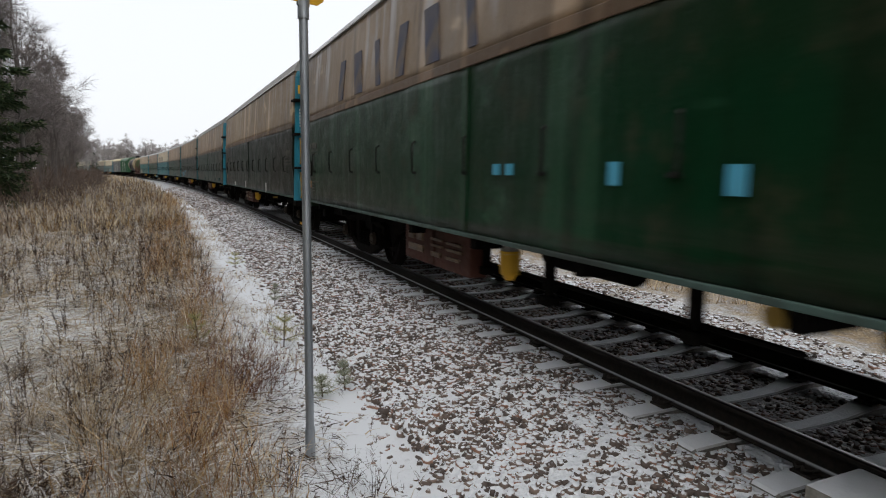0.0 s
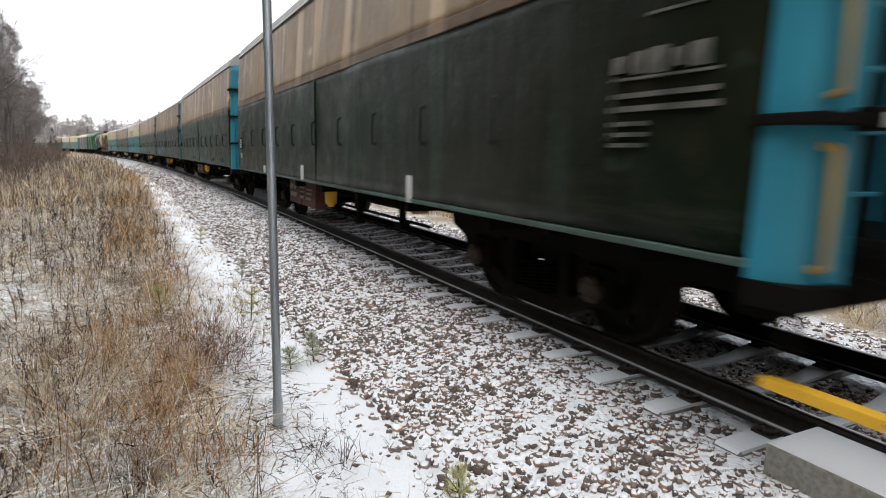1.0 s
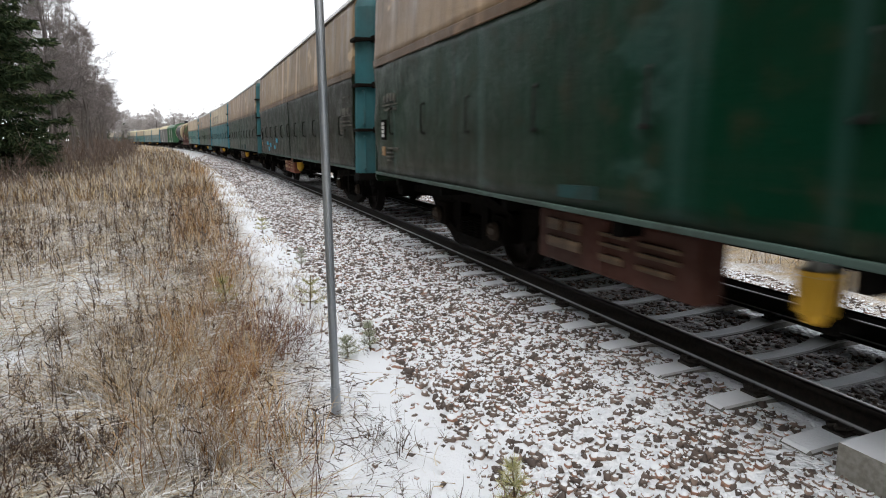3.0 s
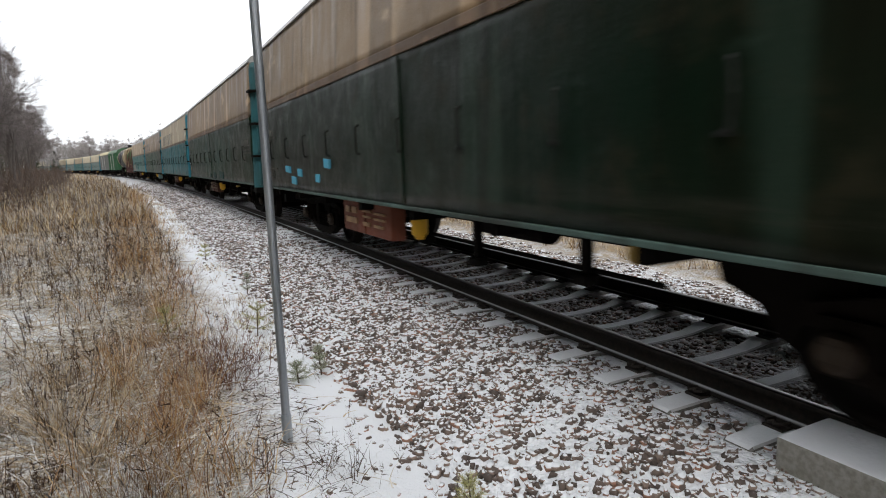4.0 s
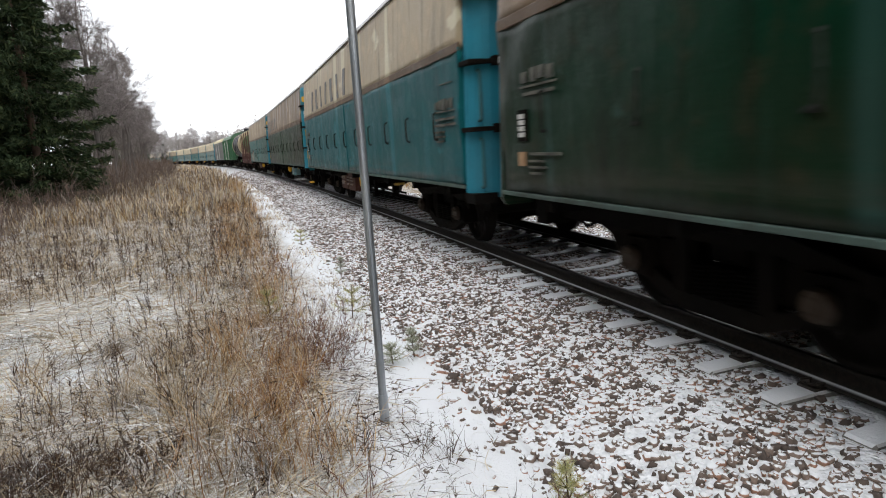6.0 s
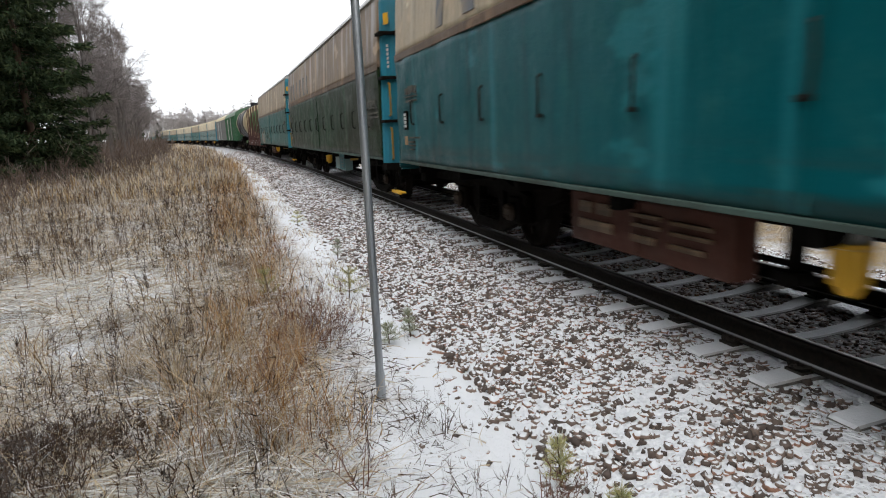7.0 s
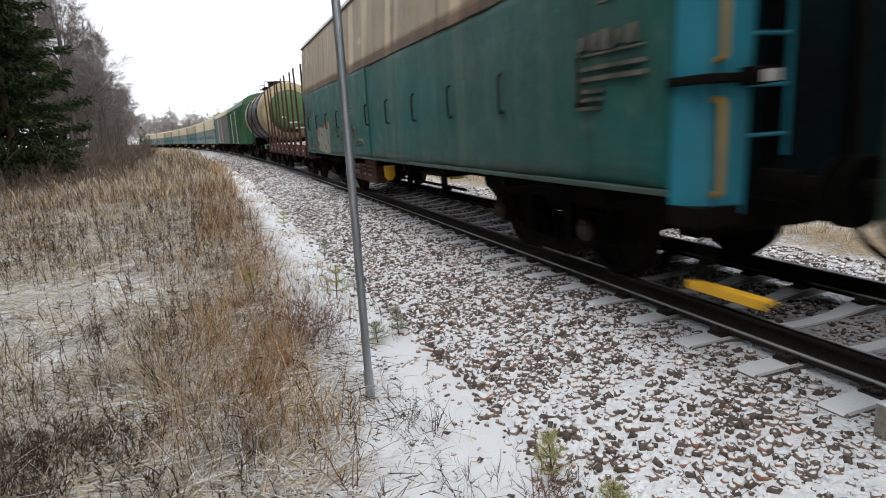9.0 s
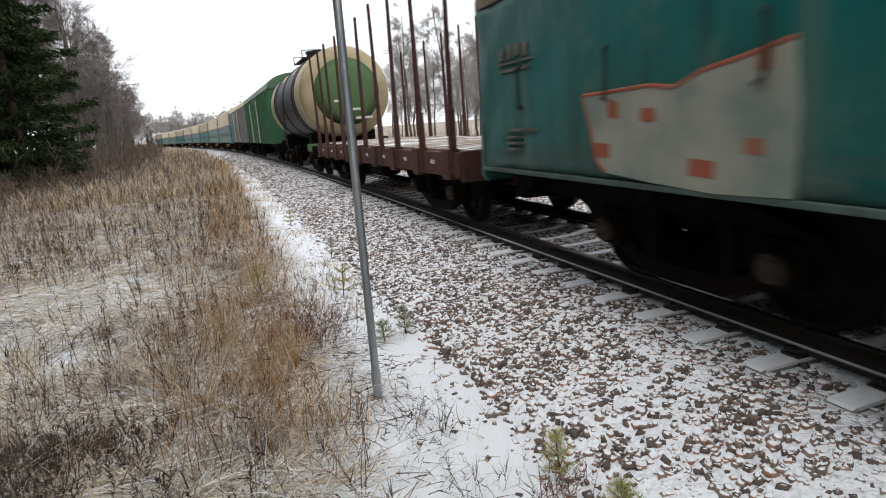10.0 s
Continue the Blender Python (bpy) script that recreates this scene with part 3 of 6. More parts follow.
def bolster_bmesh():
    bm = bmesh.new()
    box(bm, -1.0, 1.0, -0.2, 0.2, 0.55, 0.85, 0.03)
    rod(bm, (0, 0, 0.8), (0, 0, 0.98), 0.25, seg=16)
    for y in (-0.55, 0.55):
        box(bm, -0.9, 0.9, y - 0.05, y + 0.05, 0.3, 0.42)
        for x in (-0.75, 0.75):
            box(bm, x - 0.06, x + 0.06, y - 0.1, y + 0.02, 0.25, 0.6, 0.02)
    # brake levers and the body bolster over the spring plank, added to close bright gaps
    box(bm, -1.15, 1.15, -0.3, 0.3, 0.82, 0.96, 0.02)
    box(bm, -0.95, 0.95, -0.26, 0.26, 0.2, 0.34, 0.02)
    for x in (-0.45, 0.45):
        box(bm, x - 0.03, x + 0.03, -1.0, 1.0, 0.42, 0.62, 0.015)
    return bm


WHEELSETS = []


def add_bogie(thing, y, turning=True):
    bogie = new("bogie")
    bogie.parent = thing
    bogie.matrix_basis = pose(0, y, 0)
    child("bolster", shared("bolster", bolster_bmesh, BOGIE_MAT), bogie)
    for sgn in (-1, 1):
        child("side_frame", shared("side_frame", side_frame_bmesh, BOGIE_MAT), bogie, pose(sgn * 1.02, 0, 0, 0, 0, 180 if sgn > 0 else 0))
        child("brake_gear", shared("brake_gear", bogie_filler_bmesh, BOGIE_MAT), bogie, pose(0, 0, 0, 0, 0, 0 if sgn < 0 else 180))
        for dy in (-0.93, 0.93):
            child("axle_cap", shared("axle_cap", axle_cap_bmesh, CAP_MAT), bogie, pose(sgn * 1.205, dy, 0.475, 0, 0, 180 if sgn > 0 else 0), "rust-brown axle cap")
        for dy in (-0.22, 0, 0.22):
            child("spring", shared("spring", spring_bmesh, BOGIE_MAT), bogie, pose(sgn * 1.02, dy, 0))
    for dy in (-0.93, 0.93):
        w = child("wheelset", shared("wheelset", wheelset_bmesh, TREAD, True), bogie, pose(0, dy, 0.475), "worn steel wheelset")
        if turning:
            WHEELSETS.append((w, dy))
    return bogie


def buffer_bmesh():
    bm = bmesh.new()
    rod(bm, (0, 0, 0), (0, 0.32, 0), 0.11, seg=14)
    rod(bm, (0, 0.3, 0), (0, 0.56, 0), 0.08, seg=14)
    rod(bm, (0, 0.56, 0), (0, 0.60, 0), 0.21, 0.22, seg=18)
    return bm


def coupler_bmesh():
    bm = bmesh.new()
    box(bm, -0.1, 0.1, 0, 0.55, -0.12, 0.12, 0.02)
    box(bm, -0.2, 0.22, 0.5, 0.72, -0.2, 0.2, 0.05)
    return bm


def hose_bmesh():
    bm = bmesh.new()
    sweep(bm, [(0.35, 0, -0.05), (0.35, 0.12, -0.1), (0.33, 0.3, -0.35), (0.28, 0.5, -0.5), (0.22, 0.68, -0.42)], 0.025, 6)
    return bm


def add_ends(thing, half, z=1.02):
    for sgn in (-1, 1):
        turn = 0 if sgn > 0 else 180
        for x in (-0.98, 0.98):
            child("buffer", shared("buffer", buffer_bmesh, BLACK), thing, pose(x, sgn * half, z, 0, 0, turn))
        child("coupler", shared("coupler", coupler_bmesh, BLACK), thing, pose(0, sgn * half, z - 0.02, 0, 0, turn))
        child("brake_hose", shared("brake_hose", hose_bmesh, BLACK), thing, pose(0, sgn * half, z - 0.1, 0, 0, turn))


def skin(y0, y1, rows, seed, dent):
    """Side skin between two ends: rows of (x, z), with shallow dents and slack cloth."""
    bm = bmesh.new()
    ny = int((y1 - y0) / 0.14)
    pts = []
    zs = [r[1] for r in rows]
    nz = max(2, int((zs[-1] - zs[0]) / 0.14))
    for j in range(nz + 1):
        z = zs[0] + (zs[-1] - zs[0]) * j / nz
        x = float(np.interp(z, zs, [r[0] for r in rows]))
        row = []
        for i in range(ny + 1):
            y = y0 + (y1 - y0) * i / ny
            k = noise.noise(Vector((y * 0.7, z * 0.5, seed))) * 0.6 + noise.noise(Vector((y * 1.9 + z, z * 1.3 - y * 0.3, seed + 9))) * 0.5
            # slack folds rising from the low corners
            fold = math.sin((min(y - y0, y1 - y) - 0.9 * (z - zs[0])) * 7) * math.exp(-min(y - y0, y1 - y) * 1.1) * 0.6
            e = dent * (k + fold)
            hem = 0.014 * noise.noise(Vector((y * 1.3, seed, 3))) + 0.01 * noise.noise(Vector((y * 5, seed, 7))) if j == 0 else 0
            row.append(bm.verts.new((-(x + e), y, z + hem)))
        pts.append(row)
    for p, q in zip(pts, pts[1:]):
        for i in range(ny):
            bm.faces.new((p[i], p[i + 1], q[i + 1], q[i]))
    edge = [e for e in bm.edges if e.is_boundary]
    ret = bmesh.ops.extrude_edge_only(bm, edges=edge)
    for v in [g for g in ret["geom"] if isinstance(g, bmesh.types.BMVert)]:
        v.co.x += 0.05
    return bm


def latch_bmesh():
    """Hoop handle on a base plate, on a side at x = 0 facing -x."""
    bm = bmesh.new()
    box(bm, -0.012, 0.0, -0.03, 0.08, -0.205, -0.17)
    box(bm, -0.012, 0.0, -0.02, 0.02, 0.17, 0.2)
    sweep(bm, [(-0.01, 0.0, 0.19), (-0.06, -0.05, 0.16), (-0.07, -0.07, 0.0), (-0.06, -0.05, -0.16), (-0.01, 0.06, -0.19)], 0.014, 6)
    return bm


def corner_bmesh():
    """Rounded blue corner post at the leading near corner, from the side skin round to the end."""
    bm = bmesh.new()
    arc = [(0.0, 0.0)] + [(0.29 * (1 - math.cos(a)) + 0.0, -0.28 * math.sin(a)) for a in (0.35, 0.7, 1.05, 1.4)] + [(0.36, -0.28)]
    rows = []
    for z in (0.86, 0.92, 3.90, 4.03):
        lean = 0.09 * max(0, (z - 2.74) / 1.18)
        inset = 0.03 if z in (0.86, 4.03) else 0
        rows.append([bm.verts.new((-SIDE_X - 0.01 + lean + inset + x, y + inset, z)) for x, y in arc] + [bm.verts.new((-SIDE_X + 0.36, 0.0, z))])
    n = len(rows[0])
    for p, q in zip(rows, rows[1:]):
        for i in range(n):
            bm.faces.new((p[i], p[(i + 1) % n], q[(i + 1) % n], q[i]))
    bm.faces.new(rows[0])
    bm.faces.new(rows[-1])
    return bm


def strap_bmesh():
    bm = bmesh.new()
    box(bm, -0.03, 0.30, -0.34, 0.02, -0.028, 0.028, 0.01)
    box(bm, 0.28, 0.42, -0.40, -0.26, -0.05, 0.06, 0.015)
    return bm


def bar_bmesh():
    bm = bmesh.new()
    sweep(bm, [(0.0, 0.02, 0.3), (-0.05, -0.03, 0.28), (-0.05, -0.03, -0.28), (0.0, 0.02, -0.3)], 0.022, 6)
    return bm


def ladder_bmesh():
    bm = bmesh.new()
    for x in (-0.2, 0.2):
        rod(bm, (x, 0, 1.2), (x, 0, 3.95), 0.02, seg=6)
    for k in range(8):
        rod(bm, (-0.2, 0, 1.35 + 0.33 * k), (0.2, 0, 1.35 + 0.33 * k), 0.014, seg=6)
    return bm


def roof_bmesh(half, x, z0, z1):
    bm = bmesh.new()
    n = 10
    outer = [(x * math.cos(math.pi * i / n), z0 + (z1 - z0) * math.sin(math.pi * i / n)) for i in range(n + 1)]
    outline = [(x + 0.03, z0 - 0.05)] + outer + [(-x - 0.03, z0 - 0.05)]
    plate(bm, outline, -half, half)
    return bm


def flat_shape(points, depth=0.006):
    """A thin painted shape from outline points (y, z), facing -x."""
    bm = bmesh.new()
    p = [bm.verts.new((-depth, y, z)) for y, z in points]
    q = [bm.verts.new((0.03, y, z)) for y, z in points]
    n = len(points)
    bm.faces.new(p), bm.faces.new(q[::-1])
    for i in range(n):
        bm.faces.new((p[i], p[(i + 1) % n], q[(i + 1) % n], q[i]))
    return bm


def patch(thing, name, y, z, w, h, material, label="", tilt=0.0, proud=0.016):
    x = SIDE_X + (0 if z < STRIPE_Z else -0.09 * (z - STRIPE_Z) / (EAVE_Z - STRIPE_Z))
    return part(name, flat_shape([(-w / 2, -h / 2), (w / 2, -h / 2), (w / 2, h / 2), (-w / 2, h / 2)]), material, thing, label, m=pose(-x - proud, y, z, tilt))


def covered_wagon(look_name, label, seed, box_mat, turning=True, detail=True, board=False, post_mat=None, bar_mat=None, roof_mat=None, end_mat=None, gear=0.0, faint=False, rise=0.36):
    bar_mat = bar_mat or DULL_BLUE
    post_mat = post_mat or BLUE
    lower, upper = LOOKS[look_name]
    w = tagged(new("covered_wagon"), label, "freight wagon", "wagons of the train")
    y0, y1 = -HALF + 0.02, HALF - 0.02
    side_rows = [(SIDE_X, SILL_Z + 0.07), (SIDE_X, STRIPE_Z)]
    stripe_rows = [(SIDE_X + 0.004, STRIPE_Z + 0.005), (SIDE_X - 0.09, EAVE_Z)]
    for sgn in (-1, 1):
        m = None if sgn < 0 else pose(0, 0, 0, 0, 0, 180)
        part("side_curtain", skin(y0, y1, side_rows, seed + sgn, 0.026), lower, w, smooth=True, m=m)
        part("stripe_curtain", skin(y0, y1, stripe_rows, seed + 5 + sgn, 0.010), upper, w, "grimy light band below the roof", smooth=True, m=m)
        bm = bmesh.new()
        box(bm, -SIDE_X - 0.02, -SIDE_X + 0.03, -0.03, 0.03, SILL_Z + 0.08, STRIPE_Z - 0.06, 0.006)
        part("seam", bm, lower, w, m=m)
        bm = bmesh.new()
        box(bm, -SIDE_X - 0.018, -SIDE_X + 0.03, y0, y1, STRIPE_Z - 0.05, STRIPE_Z + 0.06, 0.008)
        part("hem_band", bm, BAND, w, m=m)
        bm = bmesh.new()
        box(bm, -SIDE_X - 0.022, -SIDE_X + 0.12, y0, y1, SILL_Z + 0.02, SILL_Z + 0.065, 0.01)
        part("sill", bm, SILL_MAT, w, m=m)
        for k in range(11):
            y = -7.1 + k * 1.42
            child("latch", shared("latch", latch_bmesh, LATCH_MAT), w, (pose(-SIDE_X - 0.012, y, 1.82) if sgn < 0 else pose(SIDE_X + 0.012, y, 1.82, 0, 0, 180)))
    for sgn in (-1, 1):
        turn = pose(0, 0, 0, 0, 0, 0 if sgn < 0 else 180)
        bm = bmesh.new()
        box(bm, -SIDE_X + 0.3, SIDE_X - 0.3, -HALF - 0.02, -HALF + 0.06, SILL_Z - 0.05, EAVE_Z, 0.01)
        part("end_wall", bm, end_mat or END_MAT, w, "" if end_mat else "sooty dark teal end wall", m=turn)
        for x in (-0.8, 0, 0.8):
            child("end_stanchion", shared("end_stanchion", lambda: one_box(-0.05, 0.05, -0.07, -0.021, SILL_Z, EAVE_Z - 0.1), BLACK), w, turn @ pose(x, -HALF, 0))
        for flip in (-1, 1):
            base = turn @ pose(0, -HALF, 0) if flip < 0 else turn @ Matrix.Translation((0, -HALF, 0)) @ Matrix.Diagonal((-1, 1, 1, 1))
            key = "corner_post" if flip < 0 else "corner_post_mirrored"

            def make(flip=flip):
                b = corner_bmesh()
                if flip > 0:
                    bmesh.ops.scale(b, vec=(-1, 1, 1), verts=b.verts)
                return b
            post = child("corner_post", shared(key + post_mat.name, make, post_mat) if sgn < 0 else shared(key + look_name, make, lower), w, turn @ pose(0, -HALF, 0), "bright blue corner post" if sgn < 0 else "")
            if sgn > 0:
                continue
            x = flip * SIDE_X
            child("post_boot", shared("post_boot", lambda: one_box(-0.02, 0.3, -0.3, 0.0, 0.80, 0.93), BLACK), post, pose(x if flip < 0 else x - 0.28, 0, 0), "dark foot of the post")
            if flip < 0 and bar_mat is GRAB_YELLOW:
                child("yellow_mark", shared("yellow_mark", lambda: one_box(-0.004, 0.004, -0.055, 0.055, -0.1, 0.1), YELLOW), post, pose(x + 0.135, -0.235, 3.58, 0, 0, 40), "yellow painted mark")
                for k in range(6):
                    child("stencil_bar", shared("stencil_bar", lambda: one_box(-0.004, 0.004, -0.022, 0.022, -0.025, 0.025), WHITE), post, pose(x + 0.135, -0.235, 3.1 - 0.075 * k, 0, 0, 40), "white stencil bar")
            for z in (1.72, 2.52, 3.32):
                child("strap", shared("strap", strap_bmesh, BLACK), post, pose(x, 0, z) if flip < 0 else pose(x, 0, z, 0, 0, 0) @ Matrix.Rotation(math.pi / 2, 4, "Z"), "dark strap hinge")
                child("bolt", shared("bolt", lambda: one_box(-0.04, 0.04, -0.03, 0.03, -0.035, 0.035), WHITE), post, pose(x - flip * 0.37, -0.43, z), "pale bolt end")
            for z in (1.3, 2.12):
                child("grab_bar", shared("grab_bar" + bar_mat.name, bar_bmesh, bar_mat), post, pose(x - flip * 0.13, -0.26, z, 0, 0, 45 * (1 if flip < 0 else -1)), "yellow grab bar" if bar_mat is GRAB_YELLOW else "")
        child("ladder", shared("ladder", ladder_bmesh, BLUE), w, turn @ pose(-0.95, -HALF - 0.1, 0), "thin blue end ladder")
    part("roof", roof_bmesh(HALF, SIDE_X - 0.08, EAVE_Z + 0.02, EAVE_Z + rise), roof_mat or ROOF_MAT, w, "pale arched roof dusted with snow")
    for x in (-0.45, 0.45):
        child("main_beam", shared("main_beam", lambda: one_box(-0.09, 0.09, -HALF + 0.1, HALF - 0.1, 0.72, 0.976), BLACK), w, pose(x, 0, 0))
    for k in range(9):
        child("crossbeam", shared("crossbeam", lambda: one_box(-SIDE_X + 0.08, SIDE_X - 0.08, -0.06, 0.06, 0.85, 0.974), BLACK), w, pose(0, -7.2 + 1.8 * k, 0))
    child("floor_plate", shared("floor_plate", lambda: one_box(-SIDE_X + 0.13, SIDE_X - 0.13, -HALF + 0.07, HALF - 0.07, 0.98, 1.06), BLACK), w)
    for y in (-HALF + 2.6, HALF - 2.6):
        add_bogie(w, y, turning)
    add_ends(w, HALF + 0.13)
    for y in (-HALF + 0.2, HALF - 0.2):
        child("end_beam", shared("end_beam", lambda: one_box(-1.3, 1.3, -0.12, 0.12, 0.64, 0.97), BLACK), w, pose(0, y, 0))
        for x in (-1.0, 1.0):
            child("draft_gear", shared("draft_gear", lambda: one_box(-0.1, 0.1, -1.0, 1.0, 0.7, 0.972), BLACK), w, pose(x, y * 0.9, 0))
    # equipment under the floor
    if box_mat:
        bm = bmesh.new()
        box(bm, -1.38, -1.16, HALF + gear - 7.30, HALF + gear - 5.25, 0.45, 0.92, 0.02)
        box(bm, -1.40, -1.3, HALF + gear - 6.3, HALF + gear - 6.26, 0.47, 0.9)
        bx = part("equipment_box", bm, box_mat, w, "battered equipment box under the floor")
        stencil = ORANGE if box_mat is BOX_BRIGHT else BAND
        for k, (dy, dz, ww, hh) in enumerate([(0.72, 0.1, 0.2, 0.1), (0.42, 0.1, 0.22, 0.1), (0.56, -0.06, 0.52, 0.09), (-0.15, 0.11, 0.36, 0.03), (-0.15, 0.03, 0.34, 0.03), (-0.12, -0.08, 0.28, 0.06), (-0.66, 0.1, 0.42, 0.03), (-0.66, 0.02, 0.42, 0.03), (-0.62, -0.08, 0.36, 0.04)]):
            part("plate", flat_shape([(-ww / 2, -hh / 2), (ww / 2, -hh / 2), (ww / 2, hh / 2), (-ww / 2, hh / 2)], depth=0.004), stencil, bx, "worn pale stencil plate", m=pose(-1.40, HALF + gear - 6.25 + dy, 0.69 + dz))
    bm = bmesh.new()
    rod(bm, (-1.3, HALF + gear - 8.05, 0.86), (-1.3, HALF + gear - 8.05, 0.62), 0.11, 0.10, 14)
    rod(bm, (-1.3, HALF + gear - 8.05, 0.62), (-1.3, HALF + gear - 8.05, 0.56), 0.08, 0.05, 12)
    part("brake_cylinder", bm, YELLOW, w, "yellow valve pot")
    bm = bmesh.new()
    rod(bm, (-1.3, HALF + gear - 8.05, 0.83), (-1.3, HALF + gear - 8.05, 0.93), 0.11, 0.05, 14)
    part("valve_cap", bm, WHITE, w, "pale valve cap")
    bm = bmesh.new()
    rod(bm, (-0.7, -0.2, 0.8), (-0.7, -1.5, 0.8), 0.15, seg=18)
    part("air_tank", bm, BLACK, w)
    for y, z0 in ((-2.6, 0.45), (-0.85, 0.35), (0.42, 0.45)):
        bm = bmesh.new()
        box(bm, -1.22, -1.14, y - 0.05, y + 0.05, z0 + 0.08, 0.97, 0.015)
        box(bm, -1.26, -1.1, y - 0.1, y + 0.1, z0 + 0.05, z0 + 0.14, 0.02)
        part("brake_hanger", bm, BLACK, w)
    bm = bmesh.new()
    rod(bm, (-1.15, -3.4, 0.62), (-1.15, 3.2, 0.62), 0.022, seg=6)
    part("brake_rod", bm, BLACK, w)
    bm = bmesh.new()
    rod(bm, (-1.35, -3.3, 0.85), (-1.15, -3.3, 0.85), 0.07, seg=14)
    part("hand_wheel", bm, GRAB_YELLOW, w, "yellow hand wheel")
    # yellow footboards at the ends
    for sgn in (-1,) if board else ():
        y = sgn * (HALF + 0.36)
        bm = bmesh.new()
        box(bm, -1.52, -1.42, y - 0.30, y + 0.30, 0.365, 0.395, 0.006)
        box(bm, -1.535, -1.515, y - 0.31, y + 0.31, 0.345, 0.405, 0.004)
        st = part("footboard", bm, YELLOW, w, "yellow footboard")
        for dy in (0.2, 0.3):
            bm = bmesh.new()
            box(bm, -1.45, -1.425, y - sgn * dy - 0.015, y - sgn * dy + 0.015, 0.39, 0.98)
            part("hanger", bm, BLACK, st)
    if detail:
        # stencilled data near both ends, unreadable: plain bars
        yb = -HALF + 0.66
        rows = [(2.36, 0.45, 0.016, -0.1), (2.0, 0.82, 0.016, 0), (1.90, 0.82, 0.03, 0), (1.82, 0.84, 0.034, 0), (1.73, 0.34, 0.026, 0.24), (1.665, 0.34, 0.026, 0.24), (1.60, 0.30, 0.026, 0.25)]
        rows += [(2.09, wb, hb, dy) for wb, hb, dy in ((0.12, 0.10, 0.33), (0.10, 0.13, 0.17), (0.14, 0.15, 0.02), (0.07, 0.10, -0.13), (0.13, 0.13, -0.28))]
        for z, wb, hb, dy in rows:
            patch(w, "data_bar", yb + dy, z, wb, hb, FADED, "faded data bar")
        yb = HALF - 0.85
        rows = [(2.16, 0.12, 0.10, 0.22), (2.17, 0.10, 0.13, 0.03), (2.18, 0.13, 0.11, -0.13), (2.16, 0.1, 0.12, -0.3), (2.07, 0.72, 0.018, -0.04), (2.0, 0.6, 0.03, -0.05), (1.42, 0.6, 0.026, -0.16), (1.35, 0.3, 0.022, 0.02), (1.29, 0.34, 0.022, 0.0), (1.23, 0.26, 0.022, 0.02)]
        for z, wb, hb, dy in rows:
            patch(w, "data_bar", yb + dy, z, wb, hb, FADED, "faded data bar")
        if faint:
            return w
        patch(w, "label_holder", yb + 0.28, 1.70, 0.18, 0.31, BLACK, "dark label holder", proud=0.024)
        for j in range(4):
            patch(w, "paper_label", yb + 0.28, 1.79 - 0.06 * j, 0.12, 0.046, WHITE, "white paper label", proud=0.032)
        patch(w, "orange_tag", yb + 0.32, 1.37, 0.14, 0.14, ORANGE, "small orange tag")
    return w


def stake_wagon():
    w = tagged(new("stake_wagon"), "empty rust-red flat wagon with tall stakes and plank floor", "freight wagon", "wagons of the train")
    half = 6.1
    rust = paint("wagon_rust_red", (0.075, 0.026, 0.02), (0.03, 0.02, 0.017), 0.7, 0.75)
    stake_mat = paint("stake_maroon", (0.055, 0.021, 0.017), (0.03, 0.019, 0.016), 0.6, 0.75)
    wood = snowy("snowy_planks", (0.20, 0.15, 0.11), (0.33, 0.27, 0.21), 0.7, 0.95, 0.85, 14, 0.4, 0.56)
    for x in (-1.38, 1.38):
        bm = bmesh.new()
        box(bm, x - 0.06, x + 0.06, -half, half, 0.78, 1.12, 0.015)
        for k in range(9):
            y = -5.7 + 1.42 * k
            box(bm, x - 0.11, x + 0.11, y - 0.14, y + 0.14, 0.74, 1.16, 0.01)
        part("side_sill", bm, rust, w)
    bm = bmesh.new()
    for y in (-half, half):
        box(bm, -1.4, 1.4, y - 0.06, y + 0.06, 0.72, 1.14, 0.01)
    for x in (-0.35, 0.35):
        box(bm, x - 0.1, x + 0.1, -half, half, 0.55, 1.0)
    part("frame", bm, rust, w)
    plank = None
    for k in range(61):
        y = -half + 0.1 + k * 0.2
        if plank is None:
            bm = bmesh.new()
            box(bm, -1.3, 1.3, -0.094, 0.094, 0, 0.05, 0.006)
            plank = part("plank", bm, wood, w, m=pose(0, y, 1.1))
        else:
            again(plank, pose(0, y, 1.1 + random.uniform(0, 0.012), 0, 0, random.uniform(-0.4, 0.4)))
    stake = None
    for x in (-1.42, 1.42):
        for k in range(10):
            y = -5.75 + 1.26 * k + random.uniform(-0.12, 0.12)
            m = pose(x, y, 0.82, random.uniform(-1.2, 1.2), random.uniform(-1, 1))
            if stake is None:
                bm = bmesh.new()
                box(bm, -0.045, 0.045, -0.05, 0.05, 0, 0.9, 0.012)
                rod(bm, (0, 0, 0.85), (0, 0, 3.0), 0.042, 0.030, 8)
                stake = part("stake", bm, stake_mat, w, m=m)
            else:
                again(stake, m)
    for k in range(8):
        part("white_mark", flat_shape([(-0.08, -0.03), (0.08, -0.03), (0.08, 0.03), (-0.08, 0.03)]), WHITE, w, "white stencil mark", m=pose(-1.445, -5.05 + 1.44 * k, 0.97))
    for y in (-half + 1.95, half - 1.95):
        add_bogie(w, y)
    add_ends(w, half, 1.0)
    bm = bmesh.new()
    rod(bm, (-0.9, -0.5, 0.6), (-0.9, 0.7, 0.6), 0.19, seg=16)
    box(bm, -1.2, -0.6, 1.2, 1.8, 0.45, 0.8)
    part("air_tank", bm, BLACK, w)
    return w


